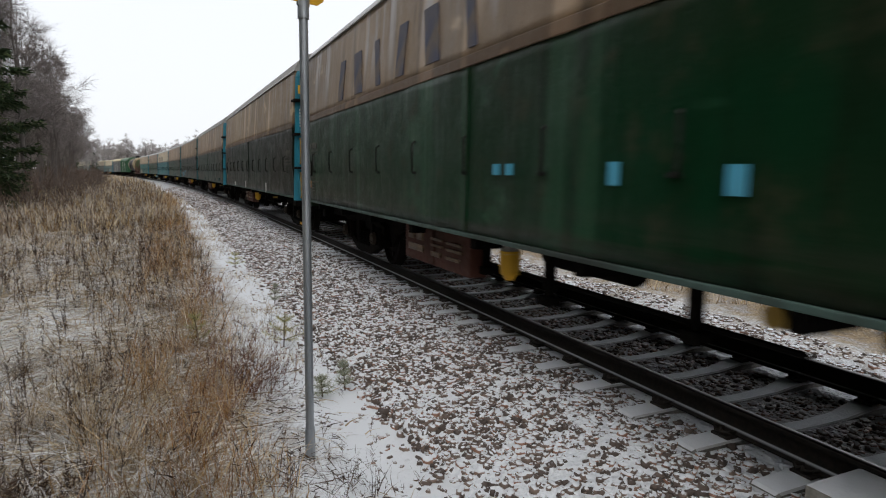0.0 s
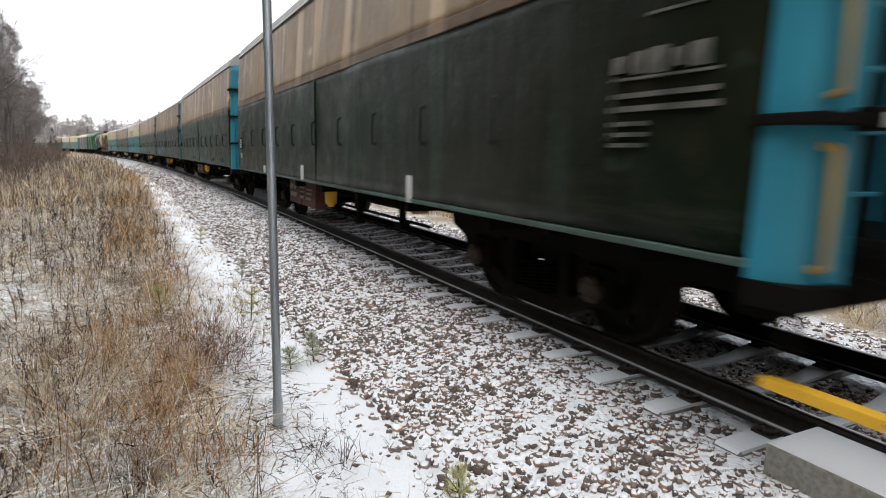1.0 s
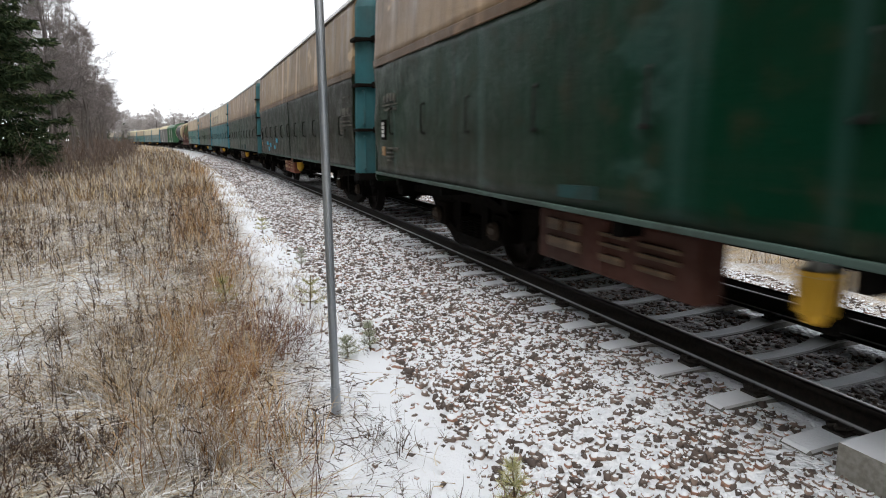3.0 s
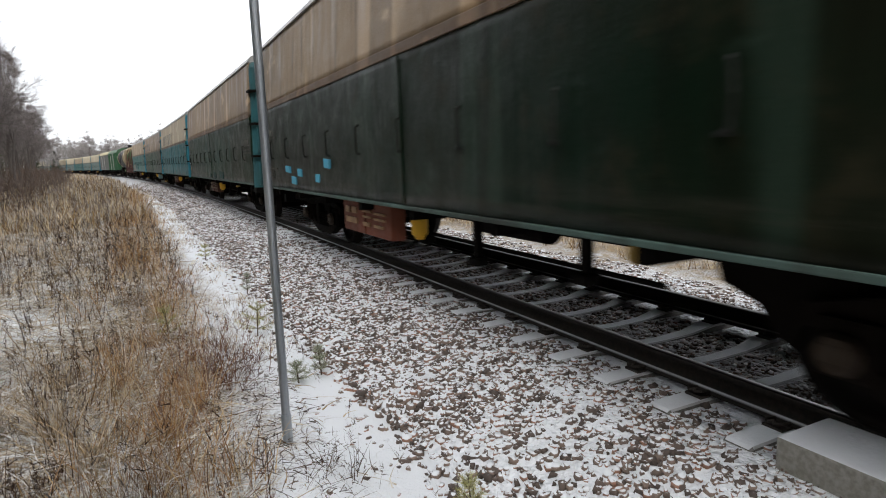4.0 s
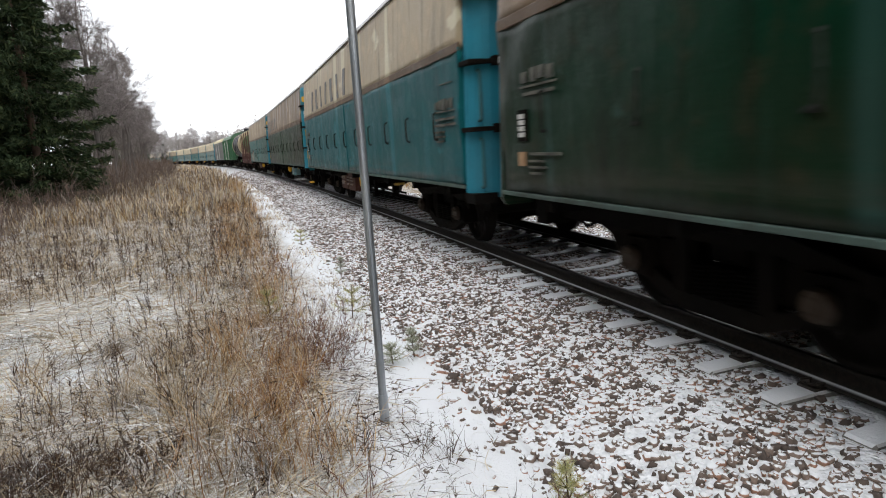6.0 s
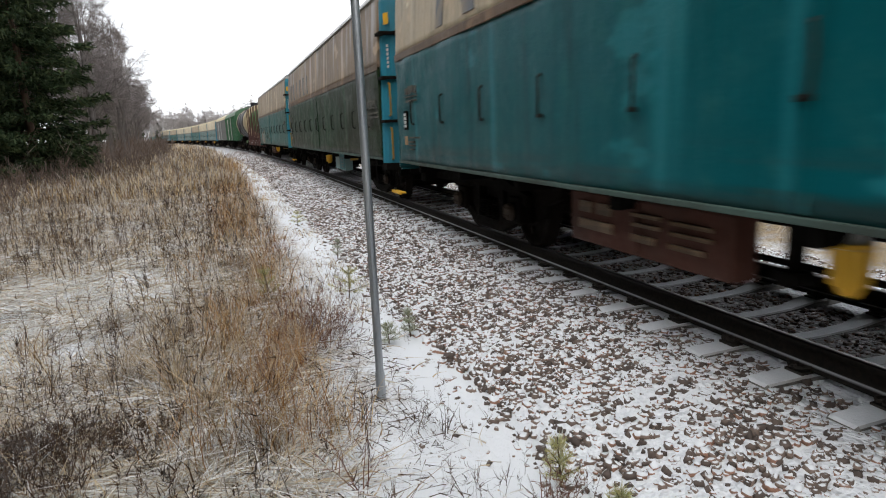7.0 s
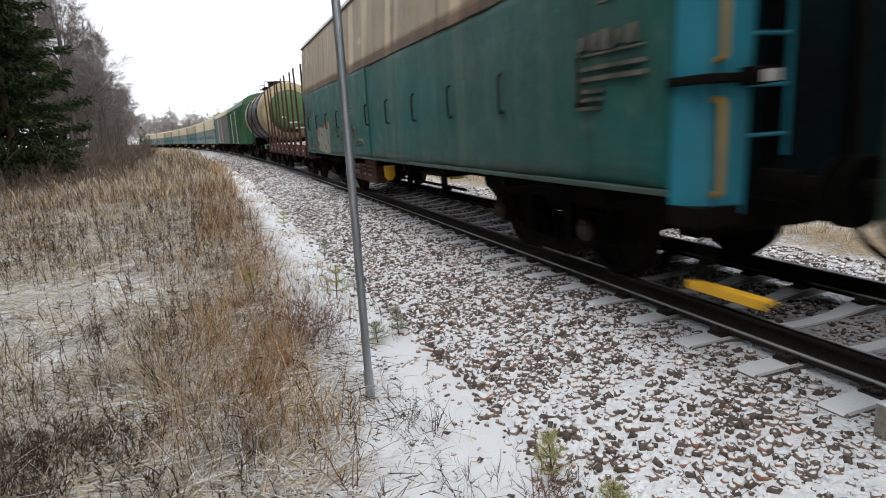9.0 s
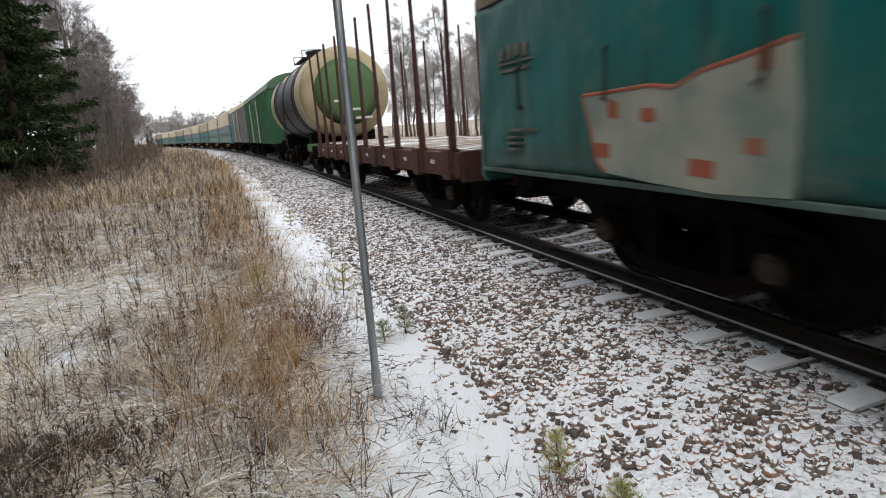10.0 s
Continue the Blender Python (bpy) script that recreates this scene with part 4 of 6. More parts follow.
def tank_wagon():
    w = tagged(new("tank_wagon"), "dark tank wagon with cream band and green domed end", "tank wagon", "wagons of the train")
    half = 5.4
    cream = paint("tank_cream", (0.38, 0.315, 0.19), (0.14, 0.11, 0.07), 0.6, 0.5)
    dark = paint("tank_black", (0.012, 0.014, 0.02), (0.035, 0.032, 0.03), 0.5, 0.5)
    green = paint("tank_green", (0.06, 0.125, 0.045), (0.08, 0.08, 0.05), 0.4, 0.5)
    R_, zc = 1.57, 2.80
    bm = bmesh.new()
    lathe(bm, [(R_ * 0.99, -4.9)] + [(R_, -4.85 + 9.7 * k / 24) for k in range(25)] + [(R_ * 0.99, 4.9)], seg=48)
    for fc in bm.faces:
        c = fc.calc_center_median()
        a = math.degrees(math.atan2(c.z, abs(c.x)))
        fc.material_index = 0 if abs(c.y) > 3.3 and a > -62 or (abs(c.y) > 1.0 and a > 40) else 1
    part("barrel", bm, [cream, dark], w, smooth=True, m=pose(0, 0, zc))
    for sgn in (-1, 1):
        for name, prof, mm in (("head_ring", [(R_, 0), (R_ * 0.97, 0.1), (R_ * 0.90, 0.2), (R_ * 0.72, 0.31)], cream), ("head_disc", [(R_ * 0.725, 0.314), (R_ * 0.5, 0.40), (R_ * 0.25, 0.44), (0.02, 0.455)], green)):
            bm = bmesh.new()
            lathe(bm, prof, seg=48)
            part(name, bm, mm, w, "green domed end" if mm is green else "cream rim of the end", smooth=True, m=pose(0, sgn * 4.9, zc, 0, 0, 0 if sgn > 0 else 180))
    for y in (-3.3, -2.7, 0, 2.7, 3.3):
        bm = bmesh.new()
        lathe(bm, [(R_ + 0.004, -0.13), (R_ + 0.035, -0.11), (R_ + 0.035, 0.11), (R_ + 0.004, 0.13)], seg=48)
        part("strap", bm, dark, w, "black tank strap", m=pose(0, y, zc))
    bm = bmesh.new()
    rod(bm, (0, 0, zc + R_ - 0.05), (0, 0, zc + R_ + 0.35), 0.38, seg=24)
    rod(bm, (0, 0, zc + R_ + 0.35), (0, 0, zc + R_ + 0.42), 0.42, seg=24)
    part("manhole", bm, dark, w)
    bm = bmesh.new()
    box(bm, -0.75, 0.75, -1.2, 1.2, zc + R_ + 0.02, zc + R_ + 0.06)
    for y in (-1.2, 1.2):
        for x in (-0.75, 0.75):
            rod(bm, (x, y, zc + R_), (x, y, zc + R_ + 0.34), 0.02, seg=6)
        rod(bm, (-0.75, y, zc + R_ + 0.34), (0.75, y, zc + R_ + 0.34), 0.02, seg=6)
    part("walkway", bm, dark, w)
    bm = bmesh.new()
    for y in (-0.25, 0.25):
        sweep(bm, [(-1.62, y, 1.0), (-1.62, y, 2.7), (-1.2, y, 3.75), (-0.75, y, 4.1)], 0.02, 6)
    for k in range(9):
        rod(bm, (-1.62, -0.25, 1.1 + 0.2 * k), (-1.62, 0.25, 1.1 + 0.2 * k), 0.014, seg=6)
    part("ladder", bm, dark, w)
    bm = bmesh.new()
    for x in (-0.4, 0.4):
        box(bm, x - 0.12, x + 0.12, -half, half, 0.7, 1.05)
    for y in (-half, half):
        box(bm, -1.45, 1.45, y - 0.1, y + 0.1, 0.75, 1.05, 0.02)
    for y in (-3.6, 3.6):
        box(bm, -1.2, 1.2, y - 0.35, y + 0.35, 1.0, 1.5, 0.05)
    part("frame", bm, BLACK, w)
    bm = bmesh.new()
    box(bm, -1.5, -1.1, -half - 0.05, -half + 0.6, 0.88, 1.12, 0.02)
    part("end_step", bm, green, w, "grey-green end step")
    for k in range(3):
        part("data_bar", flat_shape([(-0.3, -0.04), (0.3, -0.04), (0.3, 0.04), (-0.3, 0.04)]), WHITE, w, "faded data bar", m=pose(0.35 * k - 0.2, -5.33, 2.5 - 0.3 * k, 0, 0, 90))
    for y in (-half + 1.75, half - 1.75):
        add_bogie(w, y, False)
    add_ends(w, half, 1.0)
    return w


def box_wagon(label, green_mat, roof_mat, half=7.9, end_door=False):
    w = tagged(new("box_wagon"), label, "freight wagon", "wagons of the train")
    bm = bmesh.new()
    box(bm, -1.5, 1.5, -half, half, 1.05, 3.92)
    part("body", bm, green_mat, w)
    rib = None
    for sgn in (-1, 1):
        for k in range(15):
            y = -half + 0.15 + k * (2 * half - 0.3) / 14
            if abs(y) < 1.2:
                continue
            m = pose(sgn * 1.53, y, 2.45)
            if rib is None:
                bm = bmesh.new()
                box(bm, -0.045, 0.045, -0.07, 0.07, -1.38, 1.38, 0.015)
                rib = part("rib", bm, green_mat, w, m=m)
            else:
                again(rib, m)
        bm = bmesh.new()
        box(bm, sgn * 1.58 - 0.04, sgn * 1.58 + 0.04, -1.15, 1.15, 1.1, 3.6, 0.02)
        door = part("door", bm, green_mat, w)
        for k in range(6):
            part("door_board", one_box(sgn * 1.645 - 0.024, sgn * 1.645 + 0.025, -0.05, 0.05, 1.15, 3.55), green_mat, door, m=pose(0, -0.95 + 0.38 * k, 0))
        for y in (-2.2, 2.2):
            bm = bmesh.new()
            rod(bm, (sgn * 1.66, y, 1.1), (sgn * 1.66, y, 3.6), 0.03, seg=6)
            for k in range(9):
                rod(bm, (sgn * 1.66, y - 0.43, 1.2 + 0.27 * k), (sgn * 1.66, y + 0.43, 1.2 + 0.27 * k), 0.022, seg=6)
            part("door_ladder", bm, WHITE, w, "white rail with rungs beside the door")
    if end_door:
        bm = bmesh.new()
        box(bm, -1.3, 1.3, -half - 0.05, -half + 0.02, 1.1, 3.7, 0.015)
        part("end_door", bm, BOX_RED, w, "brown end door")
    part("roof", roof_bmesh(half + 0.05, 1.53, 3.9, 4.62), roof_mat, w)
    bm = bmesh.new()
    for x in (-0.4, 0.4):
        box(bm, x - 0.12, x + 0.12, -half, half, 0.7, 1.06)
    for y in (-half, half):
        box(bm, -1.45, 1.45, y - 0.1, y + 0.1, 0.8, 1.06)
    part("frame", bm, BLACK, w)
    for y in (-half + 2.0, half - 2.0):
        add_bogie(w, y, False)
    add_ends(w, half, 1.0)
    return w

# ---- the train's order, from the wagon that passes first ----
TRAIN = []          # (thing, arc length of its middle at the start)


def add_to_train(w, lead, half):
    TRAIN.append((w, lead + half))


LEADS = [LEAD - PITCH, *[15.2, 33.1, 50.8, 68.7, 86.1, 103.6, 121.4]]
SETS = [
    ("grey_green", "grimy green-grey curtain-sided wagon with blue patches and faded brown band", BOX_RED),
    ("grey_brown", "sooty grey-brown curtain-sided wagon with tan band and white marks", BOX_RED),
    ("olive", "olive curtain-sided wagon with faded dun band and worn lettering", BOX_RED),
    ("grey_brown", "sooty grey-brown curtain-sided wagon with light-blue repair patches", BOX_BRIGHT),
    ("olive", "dirty dark-green curtain-sided wagon with brown band", BOX_RED),
    ("teal", "clean teal curtain-sided wagon with cream band and emblem", BOX_RED),
    ("grey_green", "grimy grey-green curtain-sided wagon with pale equipment box", None),
    ("faded_teal", "faded teal curtain-sided wagon with spray-painted pale panel", BOX_RED),
]
GEAR = [-0.38, 0.25, 0.35, 0.3, 0.15, -0.1, 0.4, 0.0]     # where each wagon's underfloor box sits
WAGONS = []
for k, (look_name, label, bx) in enumerate(SETS):
    w = covered_wagon(look_name, label, k * 13.7, bx, gear=GEAR[k], faint=k == 7, rise=0.62 if k in (1, 2) else 0.36, board=k in (1, 6, 7), post_mat=DULL_BLUE if k in (3, 4) else BLUE, bar_mat=GRAB_YELLOW if k in (1, 6, 7) else DULL_BLUE)
    WAGONS.append(w)
    add_to_train(w, LEADS[k], HALF)


def emblem(w, y0, count, gap, size, material, z=3.2):
    """Faded emblem on the band: plain slanted blocks of its size and colour."""
    x = SIDE_X - 0.09 * (z - STRIPE_Z) / (EAVE_Z - STRIPE_Z)
    for k in range(count):
        s = size * 0.5
        tilt = 0.25 * s if k % 3 else -0.1 * s
        w_ = s * (0.45, 0.6, 0.3)[k % 3]
        bm = flat_shape([(w_ + tilt, s), (-w_ + tilt, s), (-w_ - tilt, -s), (w_ - tilt, -s)], depth=0.003)
        part("emblem_shape", bm, material, w, "faded plain emblem shape", m=pose(-x - 0.016, y0 - gap * k, z, 0, 4.3))


SLATE = paint("emblem_slate", (0.14, 0.155, 0.18), (0.34, 0.28, 0.2), 0.8, 0.6, scale=3)
EMBLEM_BLUE = paint("emblem_blue", (0.06, 0.07, 0.115), (0.17, 0.125, 0.085), 1.0, 0.6, scale=2.5)
emblem(WAGONS[0], 5.0, 6, 1.0, 0.66, EMBLEM_BLUE)
emblem(WAGONS[5], 5.7, 7, 0.98, 0.62, SLATE)
emblem(WAGONS[6], 7.0, 6, 1.0, 0.62, SLATE)
# repair patches and marks on the sides
for y, z, a, b in ((-0.62, 1.67, 0.08, 0.10), (-0.86, 1.67, 0.09, 0.10), (-2.27, 1.64, 0.10, 0.16), (-3.26, 1.61, 0.12, 0.17)):
    patch(WAGONS[0], "repair_patch", y, z, a, b, CYAN, "light-blue repair patch")
for y, z, a, b in ((5.78, 1.41, 0.38, 0.12), (5.31, 1.20, 0.34, 0.14), (4.82, 1.35, 0.30, 0.13), (3.62, 1.27, 0.2, 0.13), (3.02, 1.51, 0.3, 0.14)):
    patch(WAGONS[3], "repair_patch", y, z, a, b, CYAN, "light-blue repair patch", 3)
for y, z, a, b in ((0.9, 1.14, 0.16, 0.26), (4.4, 1.10, 0.13, 0.16), (-3.9, 1.13, 0.13, 0.3)):
    patch(WAGONS[1], "white_mark", y, z, a, b, WHITE, "white painted mark")
TEAL_PATCH = paint("patch_teal", (0.012, 0.06, 0.06), (0.015, 0.03, 0.024), 0.9, 0.6, scale=3)
for y, z, a, b in ((0.41, 1.14, 0.35, 0.14), (-0.8, 1.16, 0.5, 0.2), (-2.42, 1.18, 0.8, 0.22)):
    patch(WAGONS[4], "repair_patch", y, z, a, b, TEAL_PATCH, "faded teal repair patch", 2, 0.018)
for y, z, a, b in ((-6.2, 1.16, 0.7, 0.16), (-4.1, 1.14, 0.4, 0.12), (2.2, 1.15, 0.5, 0.1)):
    patch(WAGONS[2], "repair_patch", y, z, a, b, TEAL_PATCH, "faded teal repair patch", -2, 0.018)
# pale box under the seventh wagon
bm = bmesh.new()
box(bm, -1.4, -1.18, -2.72, -1.22, 0.48, 0.94, 0.02)
pale_box = part("locker", bm, BOX_TEAL, WAGONS[6], "pale teal locker under the floor")
bm = bmesh.new()
box(bm, -1.412, -1.39, -2.69, -1.95, 0.5, 0.92, 0.005)
locker_door = part("locker_door", bm, DULL_BLUE, pale_box, "dull blue locker door")
for k in range(4):
    part("data_bar", flat_shape([(-0.16, -0.014), (0.16, -0.014), (0.16, 0.014), (-0.16, 0.014)], depth=0.003), FADED, locker_door, "faded data bar", m=pose(-1.414, -2.4, 0.82 - 0.08 * k))
# spray-painted panel and smears on the last covered wagon
panel = [(6.0, 1.67), (5.6, 1.68), (5.2, 1.69), (4.95, 1.66), (4.7, 1.74), (4.35, 1.79), (4.08, 1.84), (4.03, 1.5), (4.05, 1.03), (4.6, 1.01), (5.2, 1.04), (5.7, 1.08), (5.82, 1.16), (5.9, 1.42)]
art = part("spray_panel", flat_shape(panel), GRAFFITI, WAGONS[7], "pale spray-painted panel", m=pose(-SIDE_X - 0.02, 0, 0))
line = panel[-3:] + panel[:7]
bm = bmesh.new()
for (ya, za), (yb_, zb) in zip(line, line[1:]):
    rod(bm, (0.004, ya, za), (0.004, yb_, zb), 0.018, seg=6)
part("spray_outline", bm, GRAFFITI_RED, art, "red sprayed outline")
for y, z, a, b in ((5.75, 1.25, 0.2, 0.12), (5.2, 1.5, 0.16, 0.1), (4.7, 1.16, 0.22, 0.12), (4.3, 1.3, 0.14, 0.1), (5.6, 1.55, 0.12, 0.14), (4.25, 1.75, 0.1, 0.12)):
    part("spray_blot", flat_shape([(y - a / 2, z - b / 2), (y + a / 2, z - b / 2.5), (y + a / 2.4, z + b / 2), (y - a / 2, z + b / 2.6)]), GRAFFITI_RED, art, "red sprayed blot", m=pose(-0.004, 0, 0))
rnd = random.Random(8)
SMEAR = paint("smear_grey", (0.13, 0.16, 0.135), (0.03, 0.085, 0.08), 0.9, 0.6, scale=3)
for k in range(9):
    y, z = 3.3 - 0.32 * k + rnd.uniform(-0.1, 0.1), 1.45 + rnd.uniform(-0.18, 0.22)
    n = 15
    ring = [(y + 0.28 * math.cos(6.283 * i / n) * rnd.uniform(0.5, 1.2), z + 0.055 * math.sin(6.283 * i / n) * rnd.uniform(0.5, 1.2) + 0.05 * math.sin(3 * i)) for i in range(n)]
    part("spray_smear", flat_shape(ring, depth=0.003), SMEAR, WAGONS[7], "pale sprayed smear", m=pose(-SIDE_X - 0.018, 0, 0))

TAIL = LEADS[-1] + 2 * HALF + 0.75
flat = stake_wagon()
add_to_train(flat, TAIL + 0.6, 6.1)
TAIL += 2 * 6.1 + 1.2
tank = tank_wagon()
add_to_train(tank, TAIL + 0.6, 5.4)
TAIL += 2 * 5.4 + 1.2
GREEN = paint("boxcar_green", (0.035, 0.125, 0.06), (0.05, 0.06, 0.04), 0.4, 0.55)
GREEN_ROOF = paint("boxcar_roof_green", (0.06, 0.14, 0.075), (0.12, 0.13, 0.11), 0.4, 0.5)
GREY = paint("boxcar_grey", (0.20, 0.21, 0.21), (0.12, 0.1, 0.08), 0.5, 0.6)
CREAM_ROOF = paint("boxcar_roof_cream", (0.55, 0.47, 0.30), (0.3, 0.25, 0.16), 0.4, 0.6)
OCHRE_END = paint("end_wall_ochre", (0.36, 0.22, 0.07), (0.16, 0.09, 0.04), 0.6, 0.7)
for gm, rm, label in ((GREEN, GREEN_ROOF, "green ribbed box wagon with white door rails"), (GREY, CREAM_ROOF, "grey box wagon with cream roof")):
    b = box_wagon(label, gm, rm, end_door=gm is GREY)
    add_to_train(b, TAIL + 0.6, 7.9)
    TAIL += 15.8 + 1.2
for k in range(9):
    w = covered_wagon(("pale_teal", "pale_teal", "faded_teal")[k % 3], "curtain-sided wagon with cream roof and cream band", 200 + k * 7.1, BOX_RED, False, False, roof_mat=CREAM_ROOF, end_mat=OCHRE_END if k == 0 else None)
    add_to_train(w, TAIL + 0.7, HALF)
    TAIL += PITCH


# ---- sign post beside the track ----
def build_pole():
    galv = Shader("galvanised_steel", 0.45, 0.85)
    spots, drip = galv.tex(30, 5), galv.tex(3, 4, galv.scaled((6, 6, 0.4)))
    galv.bump(spots, 0.1, 0.003)
    galv = galv.done(galv.mix(galv.ramp(drip, 0.35, 0.7), (0.30, 0.33, 0.36), (0.44, 0.47, 0.50)), galv.ramp(spots, 0.3, 0.7, 0.4, 0.62))
    pole = tagged(new("sign_post"), "galvanised steel sign post with a yellow sign on top", "sign post")
    bm = bmesh.new()
    rod(bm, (0, 0, -0.3), (0, 0, 3.2), 0.030, seg=20)
    part("pipe", bm, galv, pole, smooth=False)
    bm = bmesh.new()
    rod(bm, (0, 0, -0.02), (0, 0, 0.22), 0.036, seg=20)
    part("base_sleeve", bm, galv, pole)
    bm = bmesh.new()
    rod(bm, (0, 0, 3.08), (0, 0, 3.24), 0.038, seg=20)
    box(bm, -0.045, 0.045, -0.012, 0.012, 3.16, 3.26, 0.005)
    part("bracket", bm, galv, pole)
    bm = bmesh.new()
    plate(bm, [(-0.15, 3.215), (-0.11, 3.185), (0.11, 3.185), (0.15, 3.215), (0.3, 3.58), (0.3, 3.88), (-0.3, 3.88), (-0.3, 3.58)], -0.006, 0.006)
    part("sign_plate", bm, YELLOW, pole, "yellow sign plate")
    bm = bmesh.new()
    rod(bm, (0, -0.045, 3.2), (0, 0.012, 3.2), 0.012, seg=8)
    part("bolt", bm, galv, pole)
    pole.matrix_basis = pose(-3.655, 4.205, -0.25, 0.0, 0.0, 20)


build_pole()

# ---- plants ----
def straw_material(name, a, b, c, frost):
    m = Shader(name, 0.85)
    pick, wp = m.island(), m.world_pos()
    col = m.mix(m.ramp(pick, 0.0, 0.6), a, b)
    col = m.mix(m.ramp(pick, 0.68, 0.8), col, c)
    col = m.mix(m.ramp(m.tex(0.9, 5, wp, 0.65), 0.48, 0.68, 0, 0.7), col, tuple(c * 0.42 for c in a))
    rime = m.calc("MULTIPLY", m.ramp(m.calc("ADD", m.calc("MULTIPLY", m.tex(9, 4, wp), 0.35), m.calc("ADD", m.calc("MULTIPLY", m.tex(0.7, 4, wp), 0.35), m.calc("MULTIPLY", m.calc("FRACT", m.calc("MULTIPLY", pick, 37.3)), 0.3))), 0.46, 0.58), frost)
    m.b.inputs["Specular IOR Level"].default_value = 0.1
    return m.done(m.mix(rime, col, (0.72, 0.72, 0.72)))


DRY = straw_material("dry_grass", (0.085, 0.048, 0.02), (0.40, 0.26, 0.115), (0.74, 0.61, 0.40), 0.5)
BROWN_GRASS = straw_material("brown_grass", (0.075, 0.046, 0.024), (0.30, 0.19, 0.09), (0.66, 0.52, 0.33), 0.35)
RUST_GRASS = straw_material("rust_grass", (0.12, 0.058, 0.022), (0.47, 0.24, 0.078), (0.68, 0.50, 0.28), 0.25)
FLAT_STRAW = straw_material("flattened_straw", (0.22, 0.155, 0.085), (0.54, 0.44, 0.30), (0.72, 0.67, 0.58), 1.0)
MATTED = straw_material("matted_straw", (0.40, 0.33, 0.24), (0.62, 0.57, 0.48), (0.78, 0.77, 0.74), 1.0)
WEED = straw_material("dead_weeds", (0.032, 0.02, 0.014), (0.07, 0.043, 0.028), (0.12, 0.075, 0.045), 0.12)
TWIG = straw_material("red_twigs", (0.10, 0.038, 0.024), (0.17, 0.075, 0.045), (0.22, 0.12, 0.075), 0.1)
BRUSH = straw_material("brown_brush", (0.075, 0.05, 0.038), (0.13, 0.09, 0.068), (0.19, 0.14, 0.11), 0.1)
NEEDLE = straw_material("pine_needles", (0.022, 0.036, 0.018), (0.040, 0.062, 0.028), (0.075, 0.095, 0.042), 0.0)
YOUNG = straw_material("young_needles", (0.32, 0.34, 0.10), (0.46, 0.45, 0.15), (0.56, 0.48, 0.2), 0.3)
BLUE_YOUNG = straw_material("frosted_needles", (0.22, 0.26, 0.15), (0.32, 0.35, 0.21), (0.42, 0.42, 0.28), 0.6)
BARK = paint("grey_bark", (0.13, 0.115, 0.105), (0.06, 0.052, 0.048), 0.6, 0.9, scale=3)
PINE_BARK = paint("pine_bark", (0.10, 0.065, 0.045), (0.05, 0.035, 0.028), 0.6, 0.95, scale=3)
# twigs lightened in base colour to give the distance its haze
HAZE_TWIG = straw_material("frosted_far_twigs", (0.25, 0.225, 0.215), (0.34, 0.31, 0.30), (0.44, 0.41, 0.40), 0.3)
BIRCH_TWIG = straw_material("bare_twigs", (0.15, 0.125, 0.12), (0.22, 0.192, 0.185), (0.31, 0.285, 0.275), 0.0)


def blades(base, tip_dir, length, width, bend, rng, segs=3):
    """Strips from base points: verts and quads of bent tapering blades."""
    n = len(base)
    side = np.cross(tip_dir, rng.normal(0, 1, (n, 3)))
    side /= np.linalg.norm(side, axis=1, keepdims=True) + 1e-9
    out = np.zeros((n, segs + 1, 2, 3))
    for k in range(segs + 1):
        u = k / segs
        p = base + tip_dir * (length * u)[:, None] + bend * (u * u)
        w = (width * (1 - 0.85 * u))[:, None] * side * 0.5
        out[:, k, 0], out[:, k, 1] = p - w, p + w
    idx = np.arange(n)[:, None] * (2 * (segs + 1)) + 2 * np.arange(segs)[None]
    idx = idx.ravel()
    return out.reshape(-1, 3), np.stack([idx, idx + 1, idx + 3, idx + 2], -1)


def joined(pieces):
    vs, fs, o = [], [], 0
    for v, f in pieces:
        vs.append(v)
        fs.append(f + o)
        o += len(v)
    return np.concatenate(vs), np.concatenate(fs)


def unit(v):
    return v / (np.linalg.norm(v, axis=1, keepdims=True) + 1e-9)


def field_points(n, rng, s0, s1, d0, d1, power=1.6):
    s = s0 + (s1 - s0) * rng.random(n) ** power
    d = d1 + (d0 - d1) * rng.random(n)
    return s, d


def clumpiness(s, d, k):
    return 0.5 + 0.5 * np.sin(s * 1.7 * k + 1.3 * np.sin(d * 2.1 * k)) * np.sin(d * 1.9 * k + 1.1 * np.sin(s * 1.2 * k))


def on_ground(s, d):
    x, y = along_np(s, d)
    return np.stack([x, y, ground_height(s, d) - 0.01], -1)


